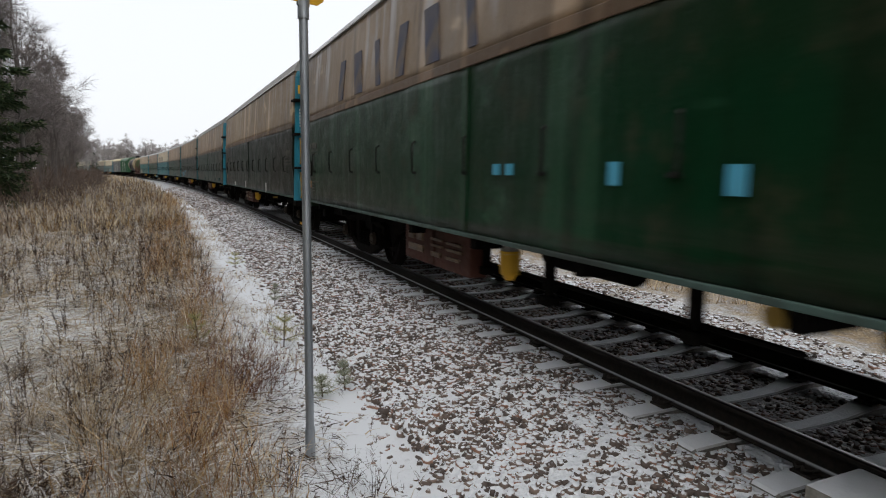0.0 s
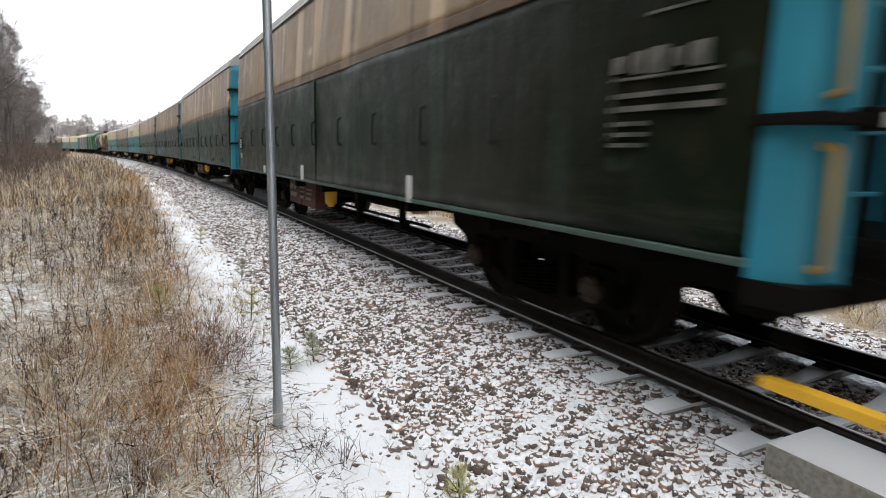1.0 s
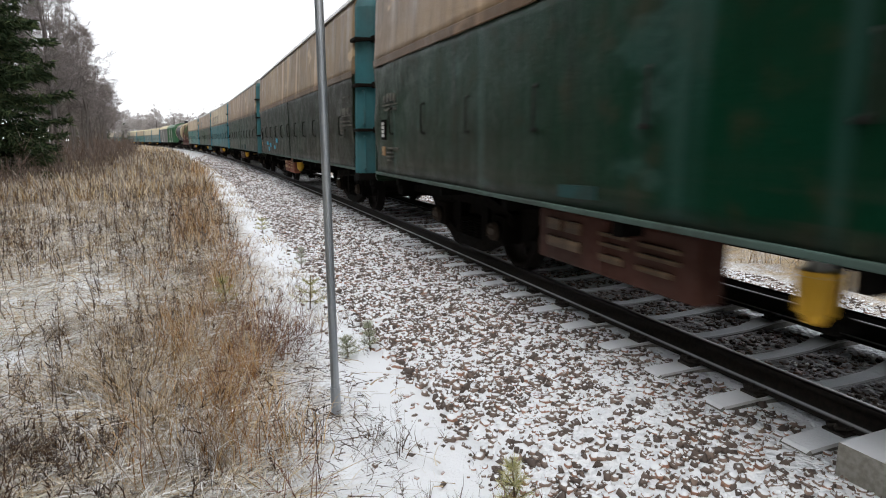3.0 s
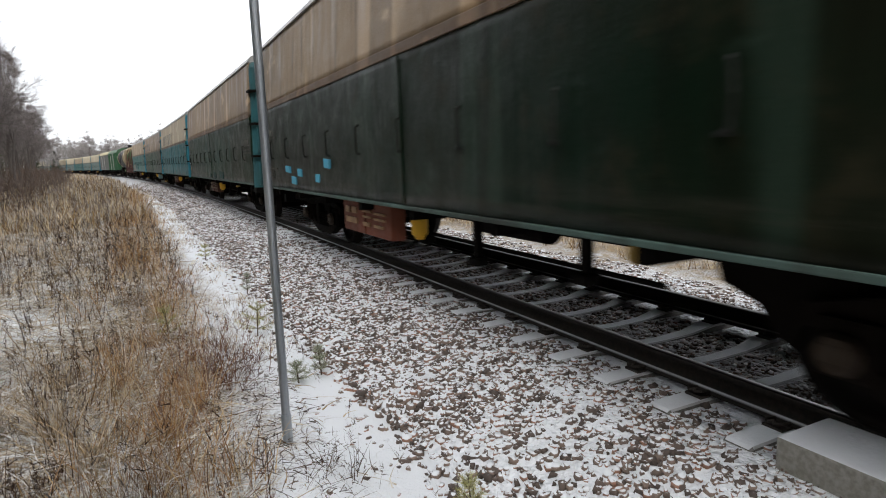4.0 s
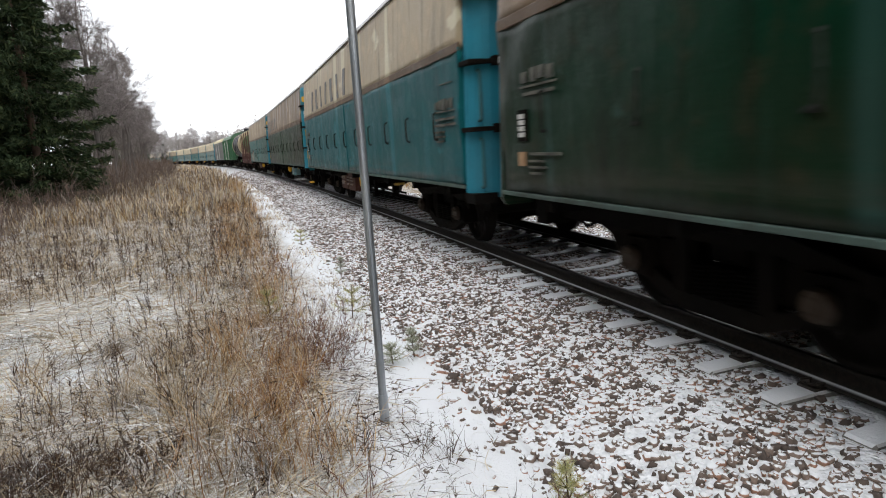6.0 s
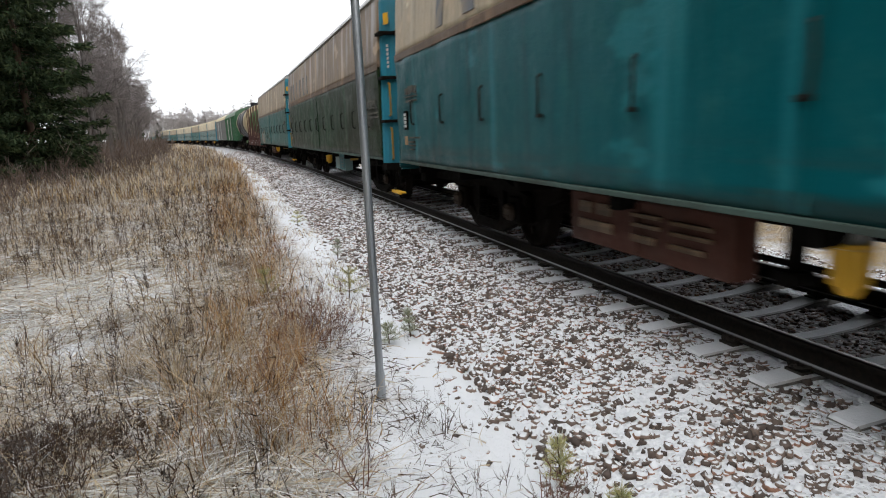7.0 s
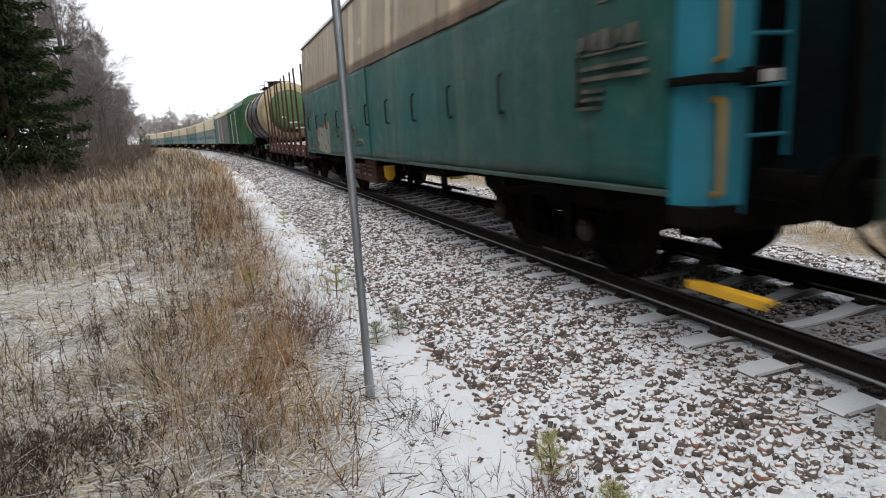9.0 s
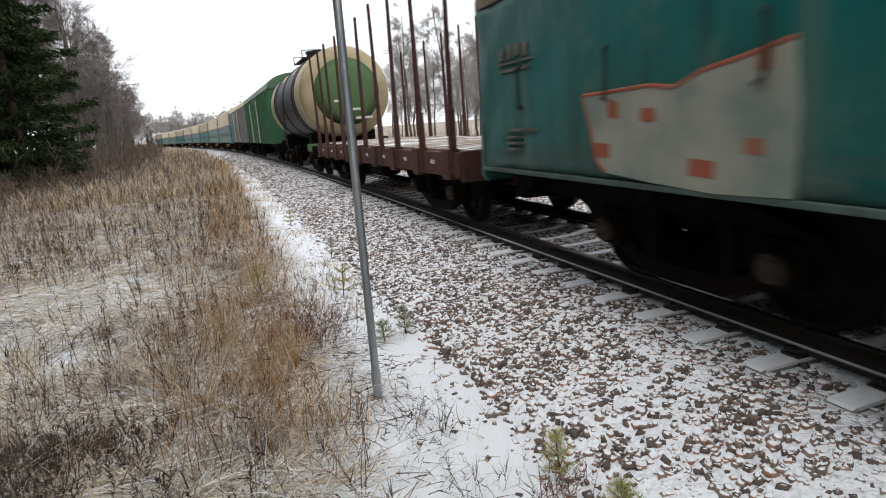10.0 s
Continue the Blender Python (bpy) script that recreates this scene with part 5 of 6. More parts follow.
def grass(name, n, zone, height, width, lean, material, label, seed, power=1.6, clump=1.0, floor_=0.15, patch_out=True):
    rng = np.random.default_rng(seed)
    # clump centres first, then blades round them
    m = n // 14
    s, d = field_points(m, rng, *zone, power)
    keep = rng.random(m) < floor_ + (1 - floor_) * clumpiness(s, d, clump)
    if patch_out:
        keep &= rng.random(m) > 0.99 * open_patch(s, d)
    s, d = s[keep], d[keep]
    tall = rng.uniform(0.65, 1.25, len(s))
    s, d, tall = np.repeat(s, 14), np.repeat(d, 14), np.repeat(tall, 14)
    s = s + rng.normal(0, 0.07, len(s)) * (1 + s / 15)
    d = d + rng.normal(0, 0.07, len(s)) * (1 + s / 15)
    base = on_ground(s, d)
    k = len(s)
    up = unit(np.stack([rng.normal(0, lean, k), rng.normal(0, lean, k), np.ones(k)], -1))
    length = height * tall * rng.uniform(0.45, 1.1, k)
    far = 1 + np.maximum(s - 6, 0) / 12
    bend = np.stack([rng.normal(0, 1, k), rng.normal(0, 1, k), -rng.random(k) * 0.8], -1) * (length * lean * 0.9)[:, None]
    v, f = blades(base, up, length, width * rng.uniform(0.6, 1.4, k) * far, bend, rng)
    return tagged(new(name, mesh_np(name, v, f, [material])), label, "dry grass", kind="stuff")


def straw_litter(name, n, zone, material, label, seed, power=1.5, short=0.15, long_=0.5):
    """Flattened straw, lying over one another in swirls."""
    rng = np.random.default_rng(seed)
    s, d = field_points(n, rng, *zone, power)
    base = on_ground(s, d) + np.array([0, 0, 0.02])
    base[:, 2] += rng.random(n) * 0.07
    turn = 2.2 * np.sin(s * 0.9 + d * 0.5) + 1.4 * np.sin(d * 1.6 - s * 0.3) + rng.normal(0, 0.5, n)
    way = unit(np.stack([np.cos(turn), np.sin(turn), rng.normal(0.1, 0.13, n)], -1))
    length = rng.uniform(short, long_, n)
    bend = np.stack([rng.normal(0, 0.1, n), rng.normal(0, 0.1, n), -rng.random(n) * 0.1], -1)
    v, f = blades(base, way, length, rng.uniform(0.004, 0.010, n) * (1 + s / 14), bend, rng)
    return tagged(new(name, mesh_np(name, v, f, [material])), label, "straw", kind="stuff")


def matted_straw(name, n, zone, material, label, seed, keep_fn=None):
    """Long straw pressed flat by snow, combed in waves over low ridges."""
    rng = np.random.default_rng(seed)
    s, d = field_points(n, rng, *zone, 1.0)
    if keep_fn is not None:
        keep = rng.random(n) < keep_fn(s, d)
        s, d = s[keep], d[keep]
    k = len(s)
    base = on_ground(s, d)
    ridge = 0.5 + 0.5 * np.sin(d * 3.1 + 2.0 * np.sin(s * 1.3)) * np.sin(s * 2.4 + d)
    base[:, 2] += 0.015 + 0.10 * ridge * rng.random(k)
    turn = 0.5 * np.sin(s * 1.1 + d * 0.8) + 0.9 * np.sin(d * 1.3 - s * 0.6) + rng.normal(0, 0.28, k)
    way = unit(np.stack([np.cos(turn), np.sin(turn), rng.normal(0.12, 0.1, k)], -1))
    length = rng.uniform(0.25, 0.75, k)
    bend = np.stack([rng.normal(0, 0.08, k), rng.normal(0, 0.08, k), -0.10 - 0.12 * rng.random(k)], -1)
    v, f = blades(base, way, length, rng.uniform(0.004, 0.010, k) * (1 + s / 14), bend, rng)
    return tagged(new(name, mesh_np(name, v, f, [material])), label, "straw", kind="stuff")


def grass_tuft(x, y, height, n, arch, material, label, seed):
    """One tussock: blades rising from a tight foot and arching outwards."""
    rng = np.random.default_rng(seed)
    s, d = track_of(np.array(x), np.array(y))
    foot = float(ground_height(s, d)) - 0.02
    base = np.stack([rng.normal(0, 0.05, n), rng.normal(0, 0.05, n), np.zeros(n)], -1)
    a = rng.uniform(0, 6.283, n)
    out = np.stack([np.cos(a), np.sin(a), 0 * a], -1)
    tilt = np.abs(rng.normal(0, 0.35, n))
    way = unit(out * tilt[:, None] + np.array([0, 0, 1.0]))
    length = height * rng.uniform(0.5, 1.15, n)
    bend = (out * rng.uniform(0.2, 1.0, n)[:, None] - np.array([0, 0, 0.75]) * rng.uniform(0.2, 1.0, n)[:, None]) * (arch * length)[:, None]
    v, f = blades(base, way, length, rng.uniform(0.003, 0.007, n), bend, rng, 5)
    ob = tagged(new("grass_tuft", mesh_np("grass_tuft", v, f, [material])), label, "grass tuft", "tufts in the meadow")
    ob.matrix_basis = pose(x, y, foot)
    return ob


def weeds(name, n, zone, height, material, label, seed, power=1.5, thick=0.7):
    """Dead stalks with short side shoots and seed heads."""
    rng = np.random.default_rng(seed)
    s, d = field_points(n, rng, *zone, power)
    keep = (rng.random(n) < 0.1 + 0.9 * clumpiness(s + 3, d, 0.8)) & (rng.random(n) > 0.98 * open_patch(s, d))
    s, d = s[keep], d[keep]
    k = len(s)
    base = on_ground(s, d)
    up = unit(np.stack([rng.normal(0, 0.13, k), rng.normal(0, 0.13, k), np.ones(k)], -1))
    length = height * rng.uniform(0.5, 1.2, k)
    far = 1 + np.maximum(s - 5, 0) / 10
    pieces = [blades(base, up, length, 0.010 * thick * far, np.stack([rng.normal(0, 0.06, k), rng.normal(0, 0.06, k), 0 * s], -1), rng)]
    for j in range(12):
        u = rng.uniform(0.3, 1.0, k) ** 0.7
        b = base + up * (length * u)[:, None]
        way = unit(np.stack([rng.normal(0, 0.7, k), rng.normal(0, 0.7, k), rng.uniform(0.2, 1.8, k)], -1))
        reach = rng.uniform(0.015, 0.10, k) * length / height
        pieces.append(blades(b, way, reach, rng.uniform(0.004, 0.016, k) * thick * far, rng.normal(0, 0.02, (k, 3)), rng, 2))
    v, f = joined(pieces)
    return tagged(new(name, mesh_np(name, v, f, [material])), label, "weeds", kind="stuff")


def brush_band(name, n, zone, height, material, label, seed):
    """Leafless undergrowth: stems that fork into fine twigs."""
    rng = np.random.default_rng(seed)
    s, d = field_points(n, rng, *zone, 1.2)
    keep = rng.random(n) < 0.25 + 0.75 * clumpiness(s, d, 0.35)
    s, d = s[keep], d[keep]
    k = len(s)
    base = on_ground(s, d)
    up = unit(np.stack([rng.normal(0, 0.25, k), rng.normal(0, 0.25, k), np.ones(k)], -1))
    length = height * rng.uniform(0.4, 1.3, k)
    pieces = [blades(base, up, length, 0.02 * (1 + s / 60), 0.15 * rng.normal(0, 1, (k, 3)), rng)]
    for j in range(9):
        u = rng.uniform(0.25, 0.95, k)
        b = base + up * (length * u)[:, None]
        way = unit(up + rng.normal(0, 0.55, (k, 3)))
        pieces.append(blades(b, way, length * rng.uniform(0.2, 0.5, k), 0.012 * (1 + s / 50), 0.1 * rng.normal(0, 1, (k, 3)), rng, 2))
    v, f = joined(pieces)
    return tagged(new(name, mesh_np(name, v, f, [material])), label, "undergrowth", kind="stuff")


grass("meadow_grass", 58000, (1.5, 60, -26, -3.8), 0.40, 0.0085, 0.42, DRY, "dry tan meadow grass with rime", 11, 1.9, 0.9, 0.10)
grass("rust_grass_band", 13000, (3.6, 50, -5.0, -3.85), 0.50, 0.008, 0.26, RUST_GRASS, "upright rust-brown grass along the snow strip", 12, 1.25, 1.15, 0.0)
grass("brown_meadow_grass", 46000, (5.0, 55, -20, -4.1), 0.5, 0.009, 0.3, BROWN_GRASS, "brown withered grass standing in thin snow", 37, 1.45, 0.7, 0.25)
grass("meadow_grass_behind", 16000, (-9, 1.7, -12, -3.8), 0.36, 0.008, 0.5, DRY, "dry tan grass with rime behind the viewpoint", 38, 1.0, 0.9, 0.2)
straw_litter("straw_litter_behind", 9000, (-9, 1.4, -12, -3.7), FLAT_STRAW, "flattened frosted straw behind the viewpoint", 39, 1.0)
grass("arched_straw", 10000, (2.4, 9, -6.6, -4.15), 0.42, 0.0075, 0.85, FLAT_STRAW, "long bleached arching straw", 29, 1.3, 1.4, 0.15)
grass("pale_grass", 34000, (1.8, 45, -12, -3.95), 0.36, 0.007, 0.7, FLAT_STRAW, "bleached drooping grass with frost", 13, 1.6, 1.1, 0.25)
grass("distant_grass", 40000, (24, 190, -16, -3.9), 0.75, 0.016, 0.2, DRY, "tall dry grass of the far meadow", 14, 1.3, 0.25, 0.4, False)
grass("far_side_grass", 26000, (1, 60, 4.2, 13), 0.5, 0.012, 0.3, DRY, "dry grass beyond the track", 15, 1.3, 0.6, 0.2, False)
grass("strip_grass", 7500, (6.5, 60, -3.95, -3.0), 0.2, 0.006, 0.4, DRY, "short dry grass in the snow strip", 53, 1.3, 1.6, 0.05, False)
straw_litter("strip_straw", 350, (1.2, 10, -3.9, -3.1), FLAT_STRAW, "single straws on the snow strip", 26, 1.5, 0.06, 0.25)
straw_litter("leaf_litter", 2200, (1.6, 6.5, -4.5, -3.3), WEED, "small dark withered leaf bits on the snow", 54, 1.2, 0.008, 0.035)
straw_litter("straw_litter", 52000, (1.2, 24, -12, -3.9), FLAT_STRAW, "flattened frosted straw lying on the ground", 16)
weeds("tall_weeds", 1400, (2.6, 15, -9.5, -4.4), 0.68, WEED, "tall dark dead weed stalks", 27)
weeds("dead_weeds", 3400, (2.2, 28, -12, -3.8), 0.46, WEED, "dark dead weed stalks with seed heads", 17)
weeds("strip_sprigs", 210, (2.0, 8, -3.9, -2.8), 0.15, WEED, "thin dead sprigs in the snow strip", 18, 1.0, 0.4)
weeds("far_weeds", 2600, (22, 90, -18, -4.5), 0.9, BRUSH, "grey-brown weeds of the far meadow", 19, 1.2)
brush_band("forest_edge_brush", 2600, (34, 230, -17, -8.5), 2.0, BRUSH, "leafless brown undergrowth at the forest edge", 20)
brush_band("meadow_edge_brush", 2200, (20, 44, -27, -11), 1.2, BRUSH, "low brown undergrowth in front of the conifers", 22)
weeds("dark_litter", 1600, (2.8, 4.5, -6.3, -4.95), 0.2, WEED, "low dark withered leaves", 28, 1.0)
brush_band("far_side_brush", 900, (12, 150, 8, 18), 1.6, BRUSH, "leafless undergrowth beyond the track", 21)


matted_straw("matted_straw", 26000, (4.5, 14, -12, -5.2), MATTED, "long straw pressed flat under frost", 51, open_patch)
matted_straw("matted_straw_near", 5200, (1.7, 4.3, -6.0, -4.25), MATTED, "frosted straw pressed flat close by", 52)
for x, y, h, n, arch, mat, label in (
        (-4.5, 3.75, 0.42, 260, 0.75, FLAT_STRAW, "bleached arching grass tuft in thin snow"),
        (-4.5, 3.95, 0.55, 90, 0.25, RUST_GRASS, "upright rust-brown grass tuft"),
        (-4.45, 4.75, 0.6, 110, 0.25, RUST_GRASS, "tall upright rust-brown grass tuft"),
        (-4.2, 5.3, 0.55, 100, 0.3, RUST_GRASS, "upright rust-brown grass tuft"),
        (-4.9, 4.55, 0.45, 220, 0.6, DRY, "tan arching grass tuft"),
        (-5.15, 4.9, 0.55, 200, 0.35, DRY, "tan grass tuft standing in straw"),
        (-5.6, 5.3, 0.5, 180, 0.5, DRY, "tan arching grass tuft"),
        (-4.75, 5.9, 0.6, 100, 0.3, RUST_GRASS, "tall upright rust-brown grass tuft"),
        (-5.3, 6.4, 0.55, 180, 0.4, DRY, "tan grass tuft standing in straw"),
        (-4.5, 7.0, 0.6, 100, 0.3, RUST_GRASS, "upright rust-brown grass tuft"),
        (-6.3, 4.7, 0.5, 200, 0.6, DRY, "tan arching grass tuft"),
        (-5.0, 3.55, 0.3, 200, 0.9, FLAT_STRAW, "low bleached arching grass tuft"),
        (-6.0, 7.0, 0.55, 160, 0.4, BROWN_GRASS, "brown withered grass tuft"),
        (-4.4, 8.6, 0.65, 160, 0.25, RUST_GRASS, "tall upright rust-brown grass tuft")):
    grass_tuft(x, y, h, n, arch, mat, label, int(-x * 1000 + y * 77))


def twig_bush(s, d, height, spread, n, material, label, seed):
    rng = np.random.default_rng(seed)
    bush = tagged(new("shrub"), label, "shrub")
    x, y, _ = along(s, d)
    bush.matrix_basis = pose(x, y, float(ground_height(np.array(s), np.array(d))) - 0.02)
    base = np.stack([rng.normal(0, spread * 0.3, n), rng.normal(0, spread * 0.3, n), np.zeros(n)], -1)
    way = unit(np.stack([rng.normal(0, 0.45, n), rng.normal(0, 0.45, n), np.ones(n)], -1))
    length = height * rng.uniform(0.5, 1.1, n)
    stems = blades(base, way, length, np.full(n, 0.008), rng.normal(0, 0.05, (n, 3)), rng)
    ob = tagged(new("brushwood", mesh_np("brushwood", *stems, [material])), kind="stuff")
    ob.parent = bush
    pieces = []
    for j in range(8):
        u = rng.uniform(0.3, 1.0, n)
        b = base + way * (length * u)[:, None]
        pieces.append(blades(b, unit(way + rng.normal(0, 0.6, (n, 3))), length * rng.uniform(0.1, 0.3, n), np.full(n, 0.006), 0 * b, rng, 2))
    ob = tagged(new("twigwork", mesh_np("twigwork", *joined(pieces), [material])), kind="stuff")
    ob.parent = bush


def young_pine(s, d, height, material, label, seed, wide=0.5):
    """Seedling: stem, whorls of shoots, needles all round."""
    rng = np.random.default_rng(seed)
    tree = tagged(new("young_pine"), label, "seedling")
    x, y, _ = along(s, d)
    tree.matrix_basis = pose(x, y, float(ground_height(np.array(s), np.array(d))) - 0.02, rng.normal(0, 4), rng.normal(0, 4), rng.uniform(0, 360))
    bm = bmesh.new()
    rod(bm, (0, 0, 0), (0, 0, height), 0.008, 0.003, 6)
    shoots = [((0, 0, height * 0.35), (0, 0, height))]
    for lvl in (0.25, 0.5, 0.75):
        for k in range(5):
            a = k * 1.257 + lvl * 5
            r = wide * height * (1.05 - lvl)
            p = (0, 0, height * lvl)
            q = (r * math.cos(a), r * math.sin(a), height * (lvl + 0.16))
            rod(bm, p, q, 0.004, 0.002, 5)
            shoots.append((p, q))
    part("stem", bm, PINE_BARK, tree)
    pieces = []
    for p, q in shoots:
        p, q = np.array(p), np.array(q)
        n = 70
        u = rng.uniform(0.1, 1.0, n)
        b = p + (q - p) * u[:, None]
        way = unit((q - p) / np.linalg.norm(q - p) * 0.8 + rng.normal(0, 0.6, (n, 3)))
        pieces.append(blades(b, way, rng.uniform(0.03, 0.065, n), np.full(n, 0.0035), 0 * b, rng, 2))
    ob = new("needles", mesh_np("needles", *joined(pieces), [material]))
    ob.parent = tree


twig_bush(5.9, -3.83, 0.55, 0.8, 110, TWIG, "leafless red-brown shrub at the snow strip", 31)
twig_bush(5.0, -4.25, 0.45, 0.5, 30, TWIG, "small leafless reddish shrub in dry grass", 32)
twig_bush(10.1, -3.93, 0.5, 0.4, 40, TWIG, "leafless reddish shrub beside the snow strip", 33)
twig_bush(2.55, -3.0, 0.30, 0.3, 24, TWIG, "low leafless sprigs in snow", 34)
twig_bush(3.6, -3.35, 0.2, 0.3, 22, WEED, "low dead sprigs in snow", 35)
twig_bush(3.0, -3.96, 0.5, 0.08, 7, TWIG, "single tall red-brown stalk in snow", 36)
twig_bush(3.85, -5.6, 0.75, 0.12, 9, WEED, "tall dark dead stalk in straw", 37)
young_pine(5.5, -2.97, 0.32, BLUE_YOUNG, "frosted pine seedling in the snow strip", 41, 0.3)
young_pine(5.4, -3.21, 0.22, BLUE_YOUNG, "low bushy grey-green pine seedling", 42, 0.75)
young_pine(7.1, -3.28, 0.42, YOUNG, "yellow-green bushy pine seedling", 43, 0.75)
young_pine(9.6, -3.0, 0.36, BLUE_YOUNG, "slender frosted pine seedling", 44, 0.28)
young_pine(13.4, -3.22, 0.35, YOUNG, "small pine seedling at the grass edge", 45, 0.7)
young_pine(7.5, -4.2, 0.45, YOUNG, "yellow-green pine seedling in dry grass", 46, 0.45)
young_pine(4.45, -2.32, 0.17, YOUNG, "tiny yellow-green seedling between stones", 47, 0.9)
young_pine(2.75, -2.87, 0.34, YOUNG, "pine seedling in the snow close by", 48, 0.35)
young_pine(2.40, -2.45, 0.26, YOUNG, "low bushy pine seedling in the snow close by", 49, 0.6)
young_pine(2.35, -2.75, 0.20, YOUNG, "small pine seedling in the snow close by", 50, 0.6)


# ---- trees ----
def tube(p, q, r0, r1, seg=5):
    d = q - p
    a = np.cross(d, [0.3, 0.5, 0.81])
    a /= np.linalg.norm(a) + 1e-9
    b = np.cross(d, a)
    b /= np.linalg.norm(b) + 1e-9
    t = np.arange(seg) * 2 * np.pi / seg
    ring = np.cos(t)[:, None] * a + np.sin(t)[:, None] * b
    i = np.arange(seg)
    j = (i + 1) % seg
    return np.concatenate([p + ring * r0, q + ring * r1]), np.stack([i, j, j + seg, i + seg], -1)


def bare_tree(height, seed, lean=0.0):
    """Leafless birch: crooked trunk, limbs, boughs and hanging twigs."""
    rng = np.random.default_rng(seed)
    wood, twig = [], []
    p = np.zeros(3)
    trunk = [p]
    for k in range(9):
        p = p + np.array([rng.normal(lean, 0.12), rng.normal(0, 0.12), height / 9])
        trunk.append(p)
    for k in range(9):
        wood.append(tube(trunk[k], trunk[k + 1], 0.011 * height * (1 - k / 9.5), 0.011 * height * (1 - (k + 1) / 9.5), 6))

    def grow(a, way, length, rad, level):
        pts = [a]
        for k in range(3):
            way2 = way + rng.normal(0, 0.16, 3) + np.array([0, 0, 0.05])
            a = a + way2 / np.linalg.norm(way2) * length / 3
            pts.append(a)
        for k in range(3):
            wood.append(tube(pts[k], pts[k + 1], rad * (1 - k / 4), rad * (1 - (k + 1) / 4), 4 if level else 3))
        if level > 0:
            for k in range(4):
                u = rng.uniform(0.3, 1)
                b = pts[0] + (pts[-1] - pts[0]) * u
                w = way + rng.normal(0, 0.55, 3)
                grow(b, w / np.linalg.norm(w), length * rng.uniform(0.4, 0.6), rad * 0.5, level - 1)
        else:
            n = 24
            u = rng.uniform(0, 1, n)
            b = pts[0] + (pts[-1] - pts[0]) * u[:, None]
            w = unit(way + rng.normal(0, 0.7, (n, 3)) + np.array([0, 0, 0.15]))
            twig.append(blades(b, w, rng.uniform(0.3, 0.8, n) * height / 12, np.full(n, 0.016), np.stack([0 * u, 0 * u, -0.25 * rng.random(n)], -1), rng, 1))
    for k in range(16):
        u = rng.uniform(0.22, 0.97)
        i = min(int(u * 9), 8)
        b = trunk[i] + (trunk[i + 1] - trunk[i]) * (u * 9 - i)
        a = rng.uniform(0, 6.28)
        way = np.array([math.cos(a), math.sin(a), rng.uniform(0.6, 1.5)])
        grow(b, way / np.linalg.norm(way), height * 0.26 * (1.15 - u), 0.0035 * height * (1.1 - u), 2 if u < 0.8 else 1)
    return joined(wood), joined(twig)


def conifer(height, seed, radius, first=0.06, density=1.0):
    """Dense conifer: trunk, whorled drooping boughs, needle sprays."""
    rng = np.random.default_rng(seed)
    wood, green = [], []
    wood.append(tube(np.zeros(3), np.array([0.15, 0.1, height]), 0.014 * height, 0.02, 8))
    z = first * height
    while z < height * 0.985:
        u = z / height
        reach = radius * (1 - u) ** 0.75 * min(1.0, 0.8 + 1.4 * u) * rng.uniform(0.75, 1.1) + 0.2
        for k in range(6):
            a = rng.uniform(0, 6.28)
            r = reach * rng.uniform(0.55, 1.15)
            p = np.array([0.15 * u, 0.1 * u, z + rng.uniform(-0.2, 0.2)])
            q = p + np.array([r * math.cos(a), r * math.sin(a), r * rng.uniform(-0.22, 0.22)])
            wood.append(tube(p, q, 0.03 * (1.2 - u), 0.008, 4))
            n = int(230 * density * (0.4 + r / radius))
            t = rng.uniform(0.2, 1.05, n)
            side = np.array([-math.sin(a), math.cos(a), 0])
            b = p + (q - p) * t[:, None] + side * (rng.normal(0, 0.22, n) * r * 0.55 * (1.15 - t))[:, None]
            b[:, 2] += rng.normal(0, 0.10, n)
            way = unit(np.array([math.cos(a), math.sin(a), 0.05]) + rng.normal(0, 0.6, (n, 3)))
            green.append(blades(b, way, rng.uniform(0.18, 0.42, n), rng.uniform(0.06, 0.13, n), np.stack([0 * t, 0 * t, -0.12 * rng.random(n)], -1), rng, 1))
        z += rng.uniform(0.32, 0.5) * (1.2 - 0.4 * u)
    return joined(wood), joined(green)


def tree_thing(kind, shape, wood_mat, leaf_mat, label, m, category):
    tree = tagged(new(kind), label, category)
    a = new("trunk", mesh_np("trunk", *shape[0], [wood_mat]))
    b = new("crown", mesh_np("crown", *shape[1], [leaf_mat]))
    a.parent = b.parent = tree
    tree.matrix_basis = m
    return tree


def stand(s, d):
    x, y, _ = along(s, d)
    return x, y, float(ground_height(np.array(float(s)), np.array(float(d)))) - 0.1


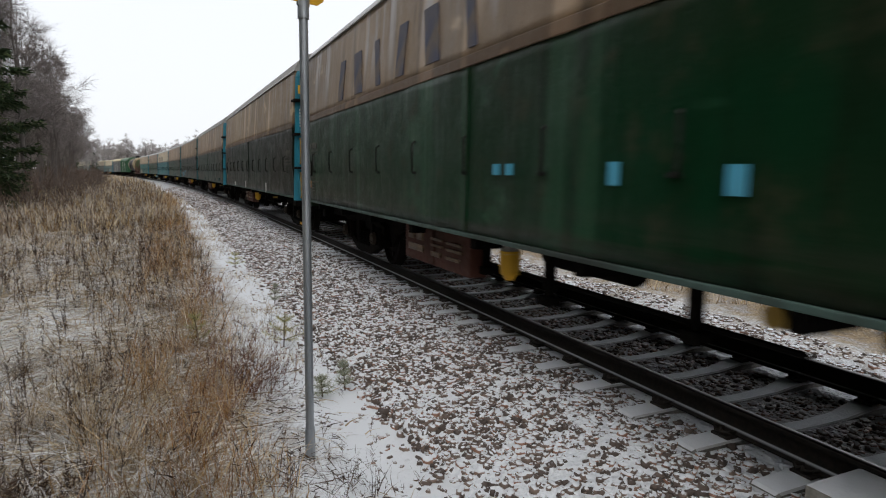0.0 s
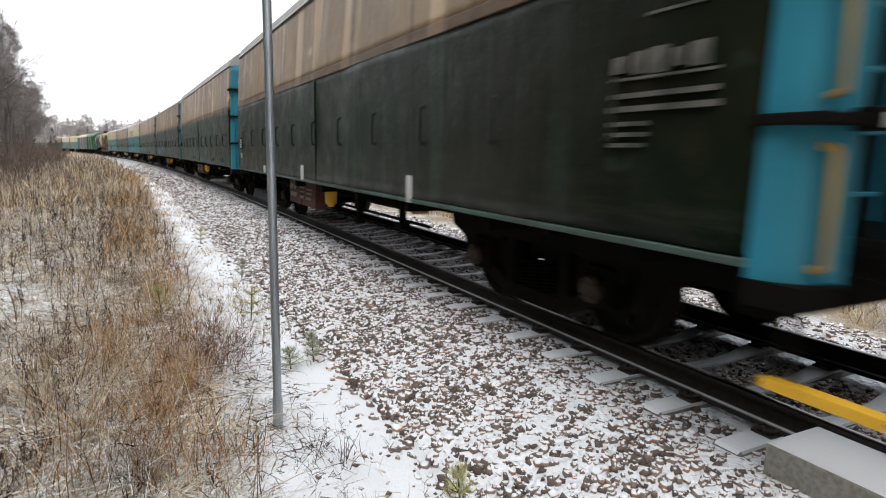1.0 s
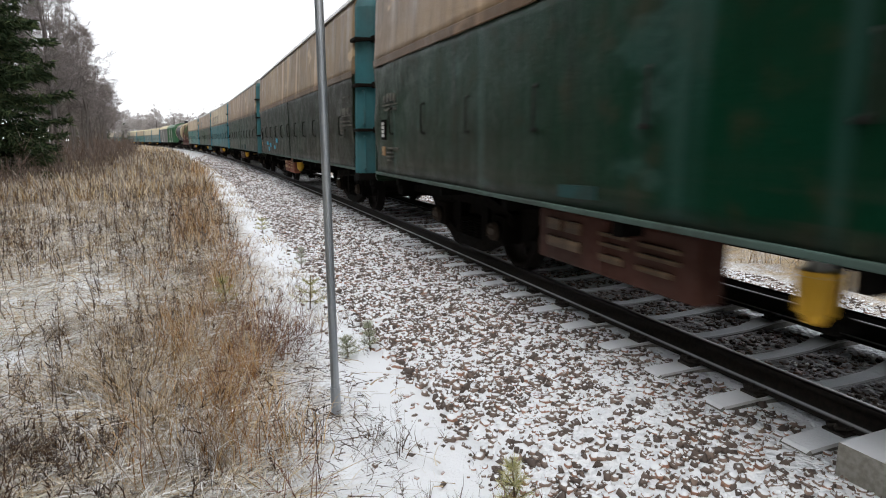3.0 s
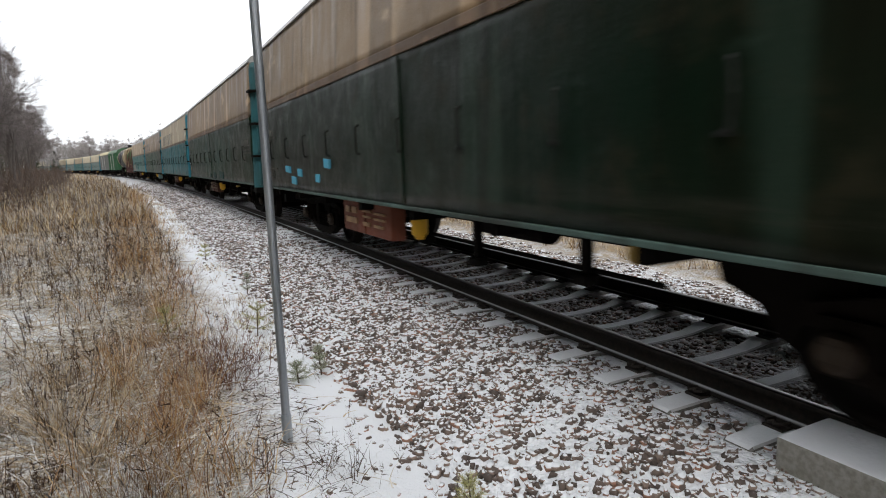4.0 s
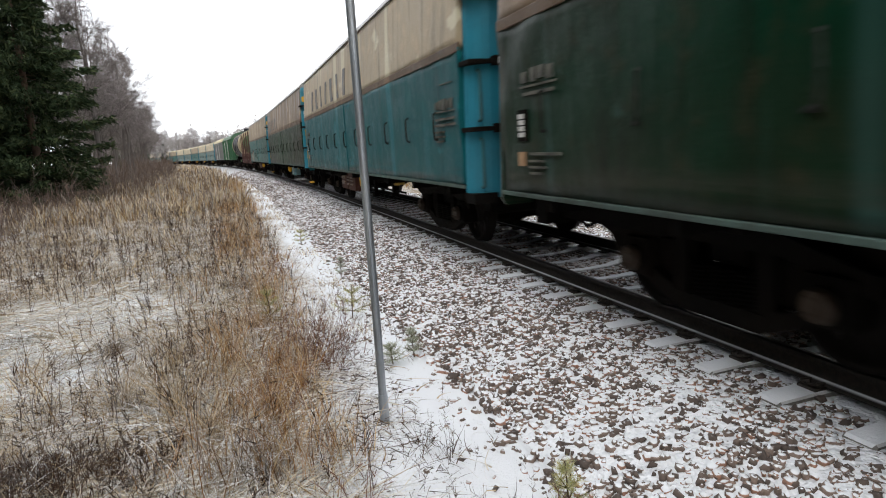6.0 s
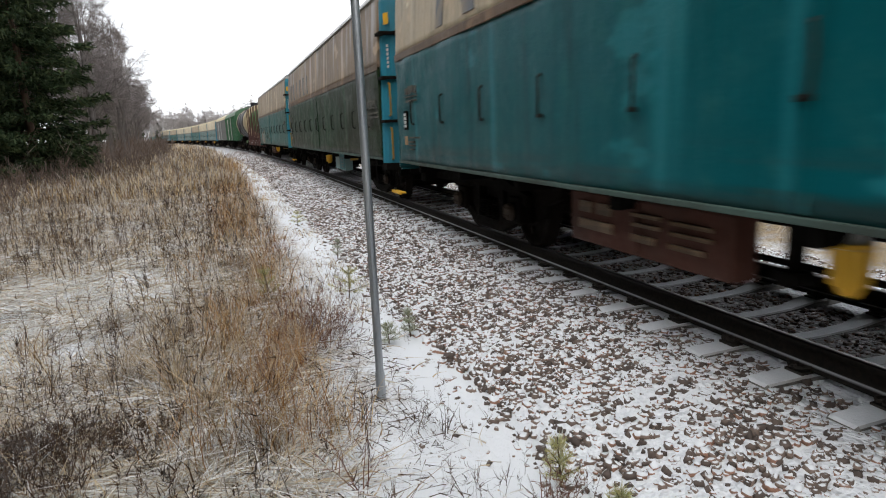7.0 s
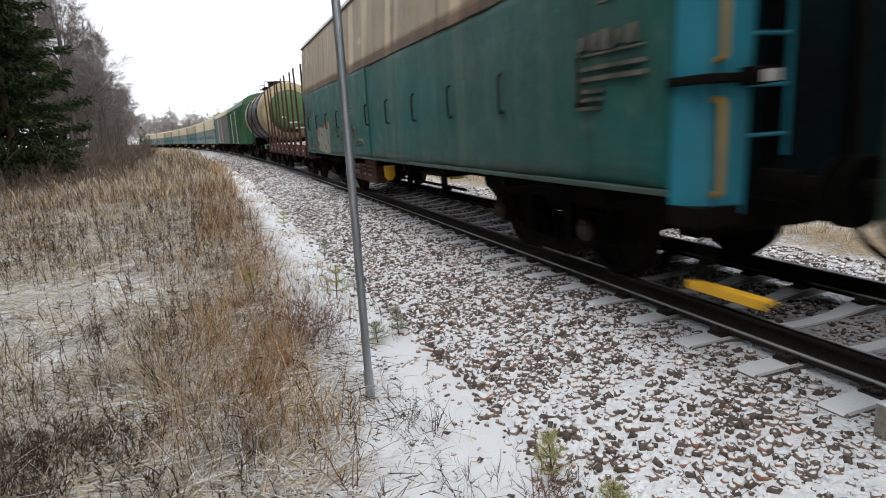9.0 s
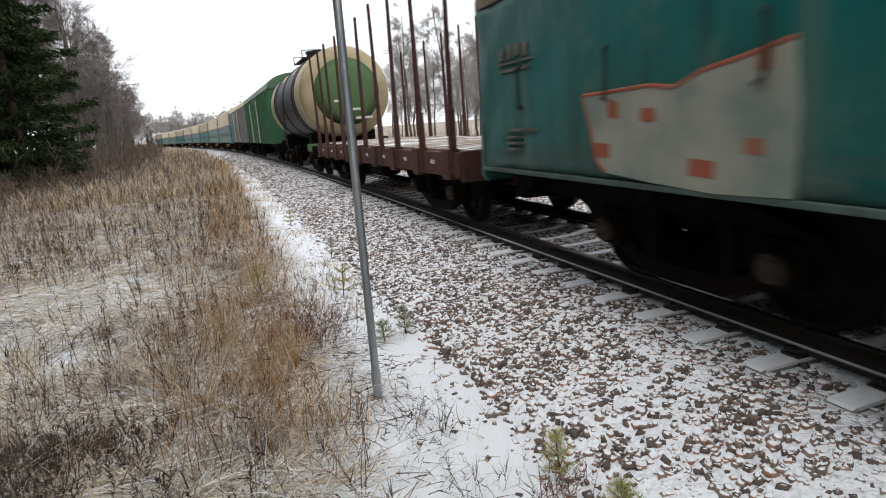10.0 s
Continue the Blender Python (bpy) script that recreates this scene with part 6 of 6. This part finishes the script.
def build_trees():
    rng = random.Random(5)
    kinds = [conifer(17, 61, 4.2), conifer(14, 62, 3.4), conifer(20, 63, 4.6, 0.08)]
    label = "dense dark-green conifer at the forest edge"
    protos = []
    for (x, y, k, sc) in [(-15.0, 38.0, 0, 1.0), (-19.5, 41.0, 2, 1.0), (-17.8, 35.0, 1, 1.0)]:
        t = tree_thing("conifer", kinds[k], PINE_BARK, NEEDLE, label, pose(x, y, -0.6, 0, 0, rng.uniform(0, 360)), "tree")
        t["group"] = "trees of the forest edge"
        protos.append(t)
    for (x, y, k, sc) in [(-24, 36, 0, 1), (-25, 31, 2, 0.95), (-21.5, 28.5, 1, 1.1), (-29, 28, 0, 1.1), (-27, 24, 2, 0.9), (-23.5, 45, 0, 1.05), (-18.0, 46, 1, 1.0), (-30, 40, 2, 1)]:
        copy_thing(protos[k], pose(x, y, -0.6, 0, 0, rng.uniform(0, 360)) @ Matrix.Scale(sc, 4))
    # unseen conifers added left of and behind the camera to keep sky off the wagons
    low = tree_thing("conifer", conifer(16, 64, 4.0, 0.06, 0.2), PINE_BARK, NEEDLE, "dark-green conifer deeper in the forest", pose(-33, 20, -0.6), "tree")
    low["group"] = "trees of the forest edge"
    for k in range(52):
        s = -36 + k * 1.1
        edge = -14.0 if s < 8 else -14.0 - 0.3 * (s - 8)
        copy_thing(low, pose(edge - rng.random() * 9, s + rng.uniform(-1, 1), -0.6, 0, 0, rng.uniform(0, 360)) @ Matrix.Scale(rng.uniform(0.9, 1.2), 4))
    bare = []
    label = "leafless grey birch with a fine twig crown"
    for k in range(4):
        x, y, z = stand([50, 58, 66, 76][k], [-12.6, -13.6, -12.4, -13.2][k])
        t = tree_thing("birch", bare_tree([17.5, 15.5, 14, 16.5][k], 70 + k), BARK, BIRCH_TWIG, label, pose(x, y, z, 0, 0, rng.uniform(0, 360)), "tree")
        t["group"] = "trees of the forest edge"
        bare.append(t)
    for k in range(84):
        s = 46 + k * 2.2 + rng.uniform(-1.5, 1.5)
        d = -12.6 - rng.random() ** 1.5 * 9
        x, y, z = stand(s, d)
        copy_thing(bare[k % 4], pose(x, y, z, 0, 0, rng.uniform(0, 360)) @ Matrix.Scale(rng.uniform(0.7, 1.1), 4))
    # beyond the track: finer crowns, paled in colour for the haze of distance
    pale = []
    for k in range(3):
        x, y, z = stand([30, 44, 58][k], [15.5, 17.0, 14.5][k])
        t = tree_thing("birch", bare_tree([13, 11.5, 14][k], 80 + k), BARK, HAZE_TWIG, "leafless birch with a pale frosted twig crown", pose(x, y, z, 0, 0, rng.uniform(0, 360)), "tree")
        t["group"] = "trees beyond the track"
        pale.append(t)
    for k in range(96):
        s = 15 + k * 0.9 + max(0, k - 50) * 3.2 + rng.uniform(-1, 1)
        x, y, z = stand(s, 13 + rng.random() * 11)
        copy_thing(pale[k % 3], pose(x, y, z, 0, 0, rng.uniform(0, 360)) @ Matrix.Scale(rng.uniform(0.6, 0.95), 4))


build_trees()


def far_woods():
    """Mixed woods closing the far end of the view."""
    rng = np.random.default_rng(90)
    shapes = [bare_tree(13, 91), bare_tree(11, 92)]
    dark = [conifer(10.5, 93, 2.2, 0.05, 0.3)]
    pieces_w, pieces_t, pieces_g = [], [], []
    for k in range(150):
        s = rng.uniform(215, 290)
        d = rng.uniform(-24, 30)
        x, y, z = stand(s, d)
        a, sc = rng.uniform(0, 6.28), rng.uniform(0.7, 1.15)
        rot = np.array([[math.cos(a), -math.sin(a), 0], [math.sin(a), math.cos(a), 0], [0, 0, 1]]) * sc
        if rng.random() < 0.93:
            w, t = shapes[k % 2]
            pieces_t.append((t[0] @ rot.T + (x, y, z), t[1]))
        else:
            w, t = dark[0]
            pieces_g.append((t[0] @ rot.T + (x, y, z), t[1]))
        pieces_w.append((w[0] @ rot.T + (x, y, z), w[1]))
    # the haze over these woods lies in the pale twig colour
    for name, pieces, mm, label in (("far_woods", pieces_t, HAZE_TWIG, "hazy leafless woods in the distance"), ("far_conifers", pieces_g, NEEDLE, "dark conifers among the distant woods"), ("far_trunks", pieces_w, BARK, "grey trunks of the distant woods")):
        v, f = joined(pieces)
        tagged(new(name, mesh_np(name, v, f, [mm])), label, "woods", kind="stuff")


far_woods()


def motions():
    """The train rolls towards and past the camera at an even speed; its wheels turn."""
    for w, s in TRAIN:
        rows = []
        for k in range(21):
            t = k * 0.5
            rows.append((t, at(s - SPEED * t, 0, RAIL)))
        walk(w, rows)
    step = 1.4 * 0.475 / SPEED
    for w, dy in WHEELSETS:
        n = int(10.0 / step)
        walk(w, [(10.0 * k / n, pose(0, dy, 0.475, math.degrees(10.0 * k / n * SPEED / 0.475))) for k in range(n + 1)])


motions()
